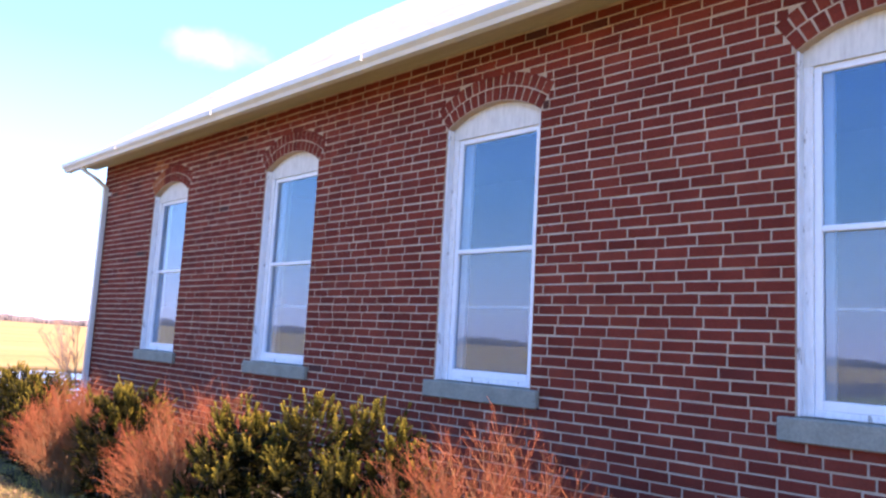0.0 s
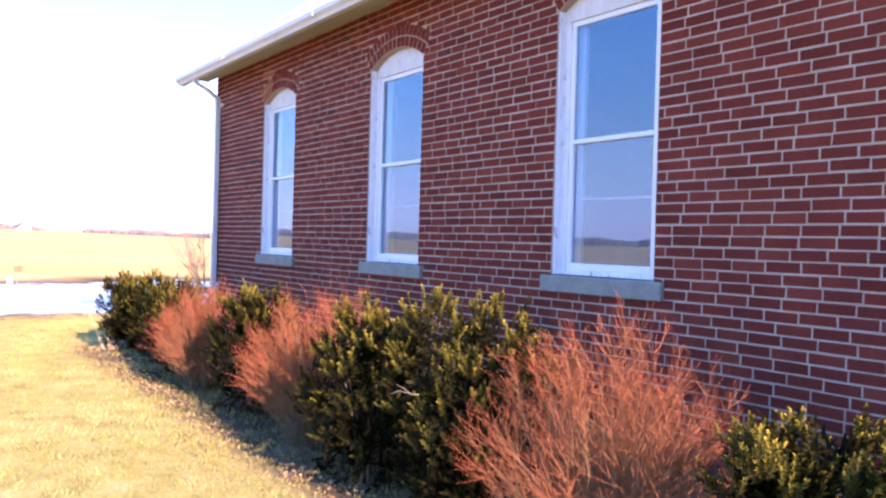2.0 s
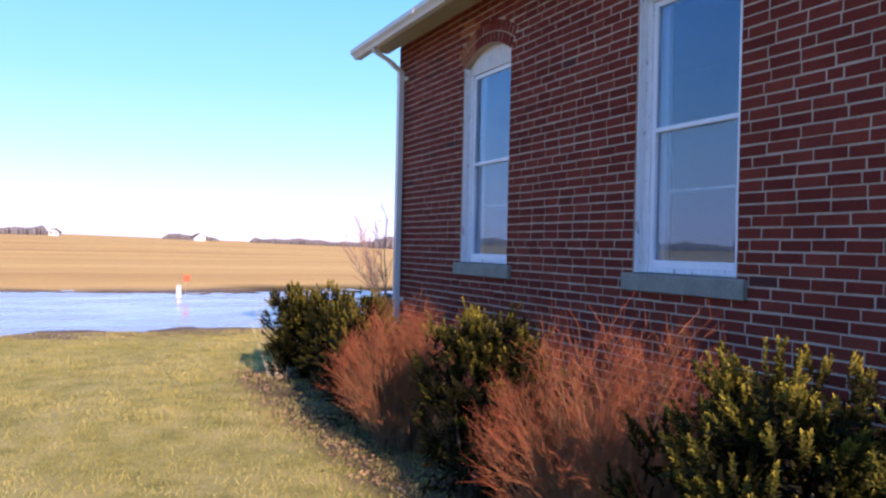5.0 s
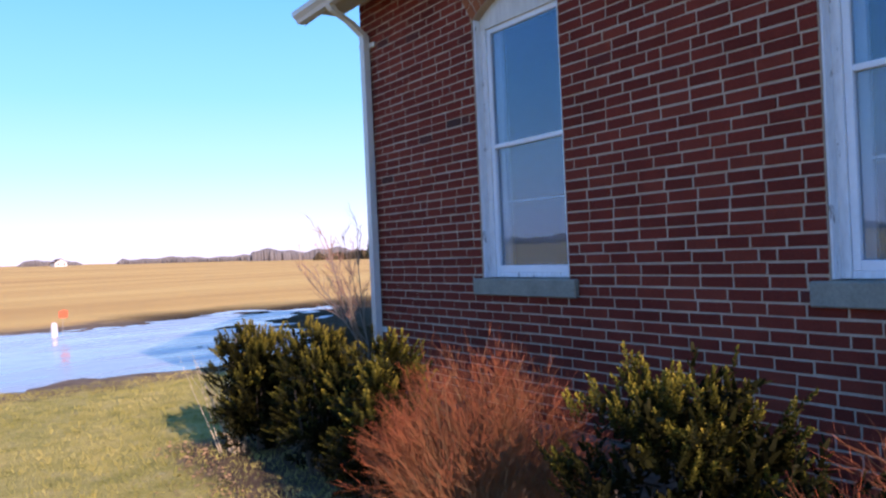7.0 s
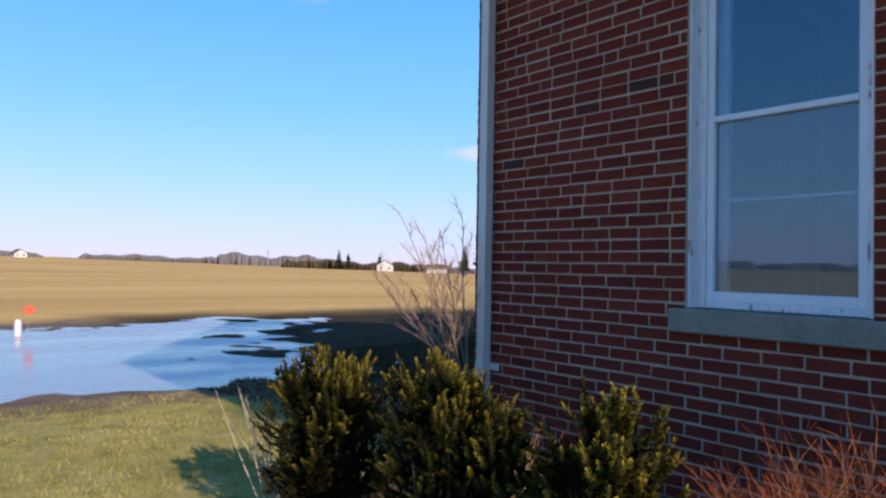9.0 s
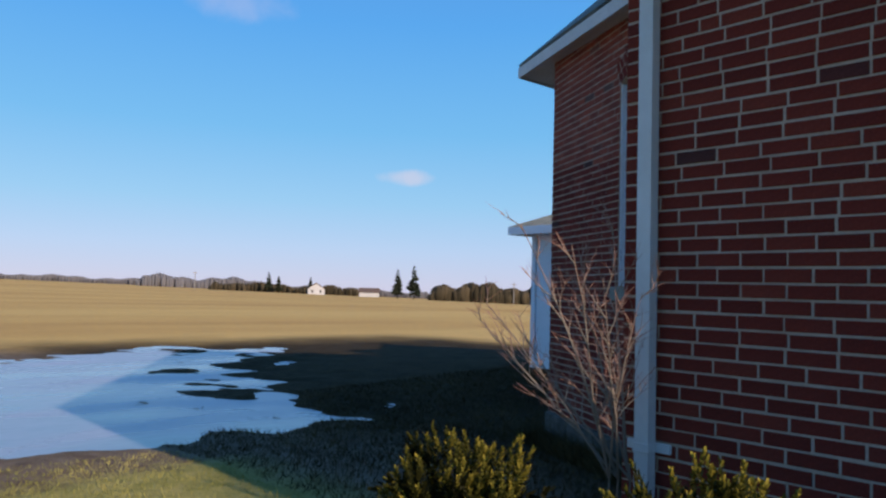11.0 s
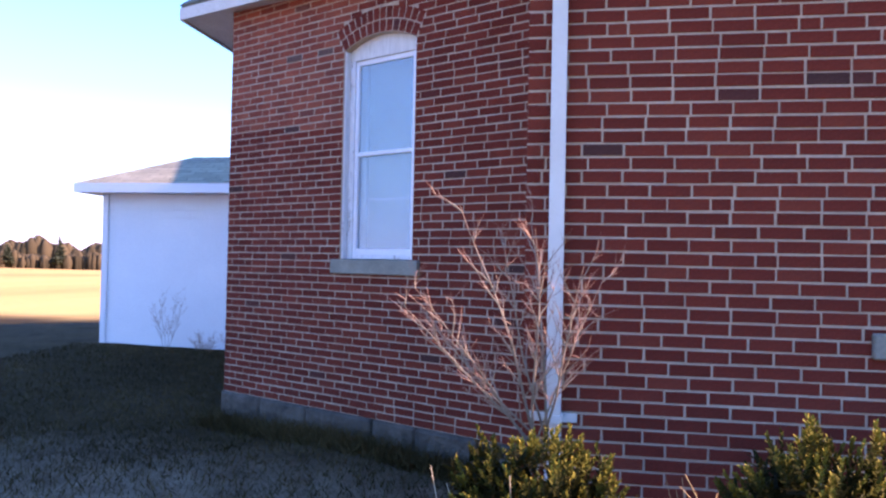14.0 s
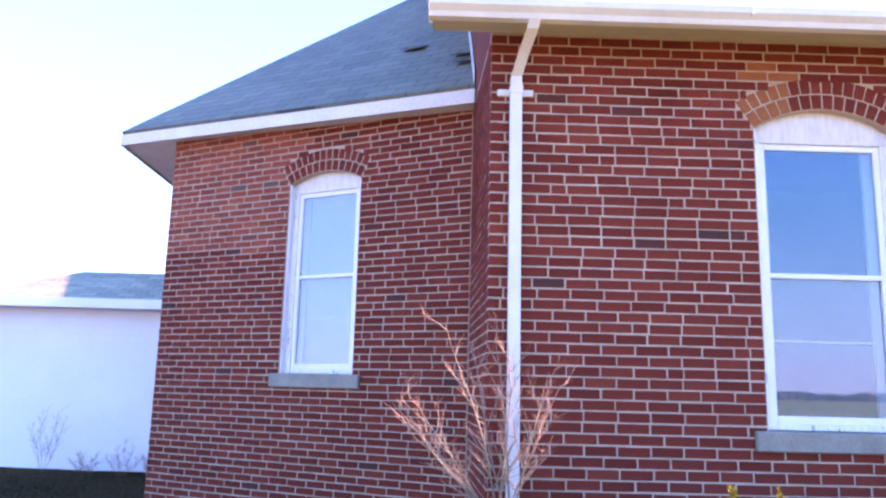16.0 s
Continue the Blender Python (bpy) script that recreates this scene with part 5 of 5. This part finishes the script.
def far_house(a, dist, w, d, h, turn):
    x, y = polar(a, dist)
    top = new("house")
    part("wall", Build().box(-w / 2, w / 2, -d / 2, d / 2, -0.3, h).prism([(-w / 2, h), (w / 2, h), (0, h + w * 0.33)], -d / 2, d / 2).mesh("wall", FARWALL), top)
    b = Build()
    for sgn in (-1, 1):
        p = [(sgn * (w / 2 + 0.4), h - 0.2), (0, h + w * 0.33 + 0.12), (0, h + w * 0.33 + 0.42), (sgn * (w / 2 + 0.4), h + 0.1)]
        b.prism(p if sgn > 0 else p[::-1], -d / 2 - 0.4, d / 2 + 0.4)
    part("roof", b.mesh("roof", FARROOF), top)
    for sx in (-0.25, 0.25):
        part("window", Build().box(w * sx - 0.5, w * sx + 0.5, -d / 2 - 0.04, -d / 2 - 0.01, 1.0, 2.3).mesh("window", DARKROOM), top)
    top.matrix_basis = pose(x, y, field_z(x, y), 0, 0, turn)
    return tagged(top, "white distant farmhouse with brown roof", "house", "distant farmhouses")


far_house(147.5, 415, 8.5, 12.0, 3.0, 60)
far_house(143.6, 400, 5.5, 10.0, 2.4, 140)
far_house(172.2, 600, 8.0, 13.0, 2.6, 95)
far_house(181.4, 560, 6.0, 9.0, 2.4, 80)


def utility_pole(a, dist, h):
    x, y = polar(a, dist)
    top = new("utility_pole")
    V, F = tube([(0, 0, -0.5), (0, 0, h)], [0.22, 0.15], 8)
    part("post", mesh_from("post", V, F, POLE), top)
    part("crossarm", Build().box(-1.1, 1.1, -0.07, 0.07, h - 0.8, h - 0.6).mesh("crossarm", POLE), top)
    top.matrix_basis = pose(x, y, field_z(x, y), 0, 0, a - 90)
    return tagged(top, "weathered wooden utility pole by the field", "pole", "utility poles")


utility_pole(156.0, 380, 8.5)
utility_pole(132.85, 280, 8.0)

# marker post with an orange flag at the puddle's far edge
mk = new("marker_post")
V, F = tube([(0, 0, -0.1), (0, 0, 0.22), (0, 0, 0.30)], [0.07, 0.07, 0.05], 10)
part("post", mesh_from("post", V, F, WHITEPLASTIC), mk, label="short white plastic post")
V, F = tube([(0, 0.16, -0.1), (0, 0.2, 0.55)], [0.006, 0.005], 5)
part("wire", mesh_from("wire", V, F, POLE), mk)
q = Build().prism([(0.1, 0.40), (0.28, 0.40), (0.30, 0.56), (0.2, 0.60), (0.1, 0.55)], -0.012, 0.012)
fm = q.mesh("flag", ORANGE)
part("flag", fm, mk, Matrix(((0, 1, 0, 0), (1, 0, 0, 0), (0, 0, 1, 0), (0, 0, 0, 1))), label="small orange flag")
mk.matrix_basis = pose(-14.1, -0.9, GROUND_Z)
tagged(mk, "white marker post with small orange flag", "marker")


# ---- bricks ----
def brick_box(w, h):
    return mesh_from("brick", brick_verts(-w / 2, w / 2, -h / 2, h / 2, 0.0), BRICK_F, BRICK, [0.0] * 12)


def lay(wall, length, z0, z1, openings, seed, nearby, s0=0.0, course=COURSE):
    """Bricks near the walk are parts of their own; all others are joined."""
    rng = random.Random(seed)
    V, F, T = [], [], []
    V2, F2, T2 = [], [], []
    shared, made = {}, 0
    for a, b2, za, zb in lay_courses(length, z0, z1, openings, rng, s0, course):
        proud = rng.uniform(-0.0025, 0.002)
        if wall is wall_wing and a < 1.6 and za > 2.44 - 0.075 * (a > 0.9):
            k = len(V2)
            V2 += brick_verts(a, b2, za, zb, proud)
            F2 += [tuple(i + k for i in f) for f in BRICK_F]
            T2 += [rng.random()] * 12
            continue
        if made < 290 and nearby(a, za) and b2 - a > 0.05:
            key = round((b2 - a) / 0.006)
            if key not in shared:
                shared[key] = brick_box(key * 0.006, course - 0.0112)
            part("brick", shared[key], wall, Matrix.Translation(((a + b2) / 2, proud, (za + zb) / 2)) @ Matrix.Rotation(rng.uniform(-0.006, 0.006), 4, 'Y'))
            made += 1
            continue
        if wall is wall_hall and 1.0 < (a + b2) / 2 < 1.32 and 3.2 < za < 3.36:
            part("brick", mesh_from("mended_brick", brick_verts(a, b2, za, zb, proud), BRICK_F, NEW_BRICK), wall)
            continue
        k = len(V)
        V += [(vx + rng.uniform(-0.0016, 0.0016), vy, vz + rng.uniform(-0.0013, 0.0013)) for vx, vy, vz in brick_verts(a, b2, za, zb, proud)]
        F += [tuple(i + k for i in f) for f in BRICK_F]
        T += [rng.random()] * 12
    rest = part("brickwork", mesh_from("brickwork", V, F, BRICK, T), wall)
    tagged(rest, kind="stuff")
    if V2:
        tagged(part("rebuilt_brickwork", mesh_from("rebuilt_brickwork", V2, F2, WARM_BRICK, T2), wall, label="more orange rebuilt brickwork"), kind="stuff")
    for op in openings:
        for quad in arch_bricks(op, rng):
            V = []
            pr = rng.uniform(-0.003, 0.002)
            c = (sum(p[0] for p in quad) / 4, sum(p[1] for p in quad) / 4)
            for dd, sc in ((0.05, 1.0), (pr + 0.003, 1.0), (pr, 0.93)):
                V += [((p[0] - c[0]) * sc, dd, (p[1] - c[1]) * sc) for p in quad]
            FA = [(8, 9, 10, 11)] + [(i, (i + 1) % 4, 4 + (i + 1) % 4, 4 + i) for i in range(4)] + [(4 + i, 4 + (i + 1) % 4, 8 + (i + 1) % 4, 8 + i) for i in range(4)]
            mended = wall is wall_hall and op is openings[0] and c[0] < op[0] - 0.19
            part("brick", mesh_from("arch_brick", V, FA, NEW_BRICK if mended else BRICK, [0.0] * 12), wall, Matrix.Translation((c[0], 0, c[1])))


lay(wall_hall, 11.5, FLOOR_Z, WALL_TOP - 0.02, HALL_WINDOWS, 7, lambda s, z: -0.6 <= s < 1.4 and 0.45 < z < 2.9, END_X)
lay(wall_wing, WING_L - 0.01, FLOOR_Z, WING_TOP - 0.005, WING_WINDOWS, 8, lambda s, z: s > 0.9 and 0.2 < z < 2.6, 0.0, 0.063)
lay(wall_return, RET_L - 0.004, FLOOR_Z, WALL_TOP, [], 9, lambda s, z: z < 2.2)
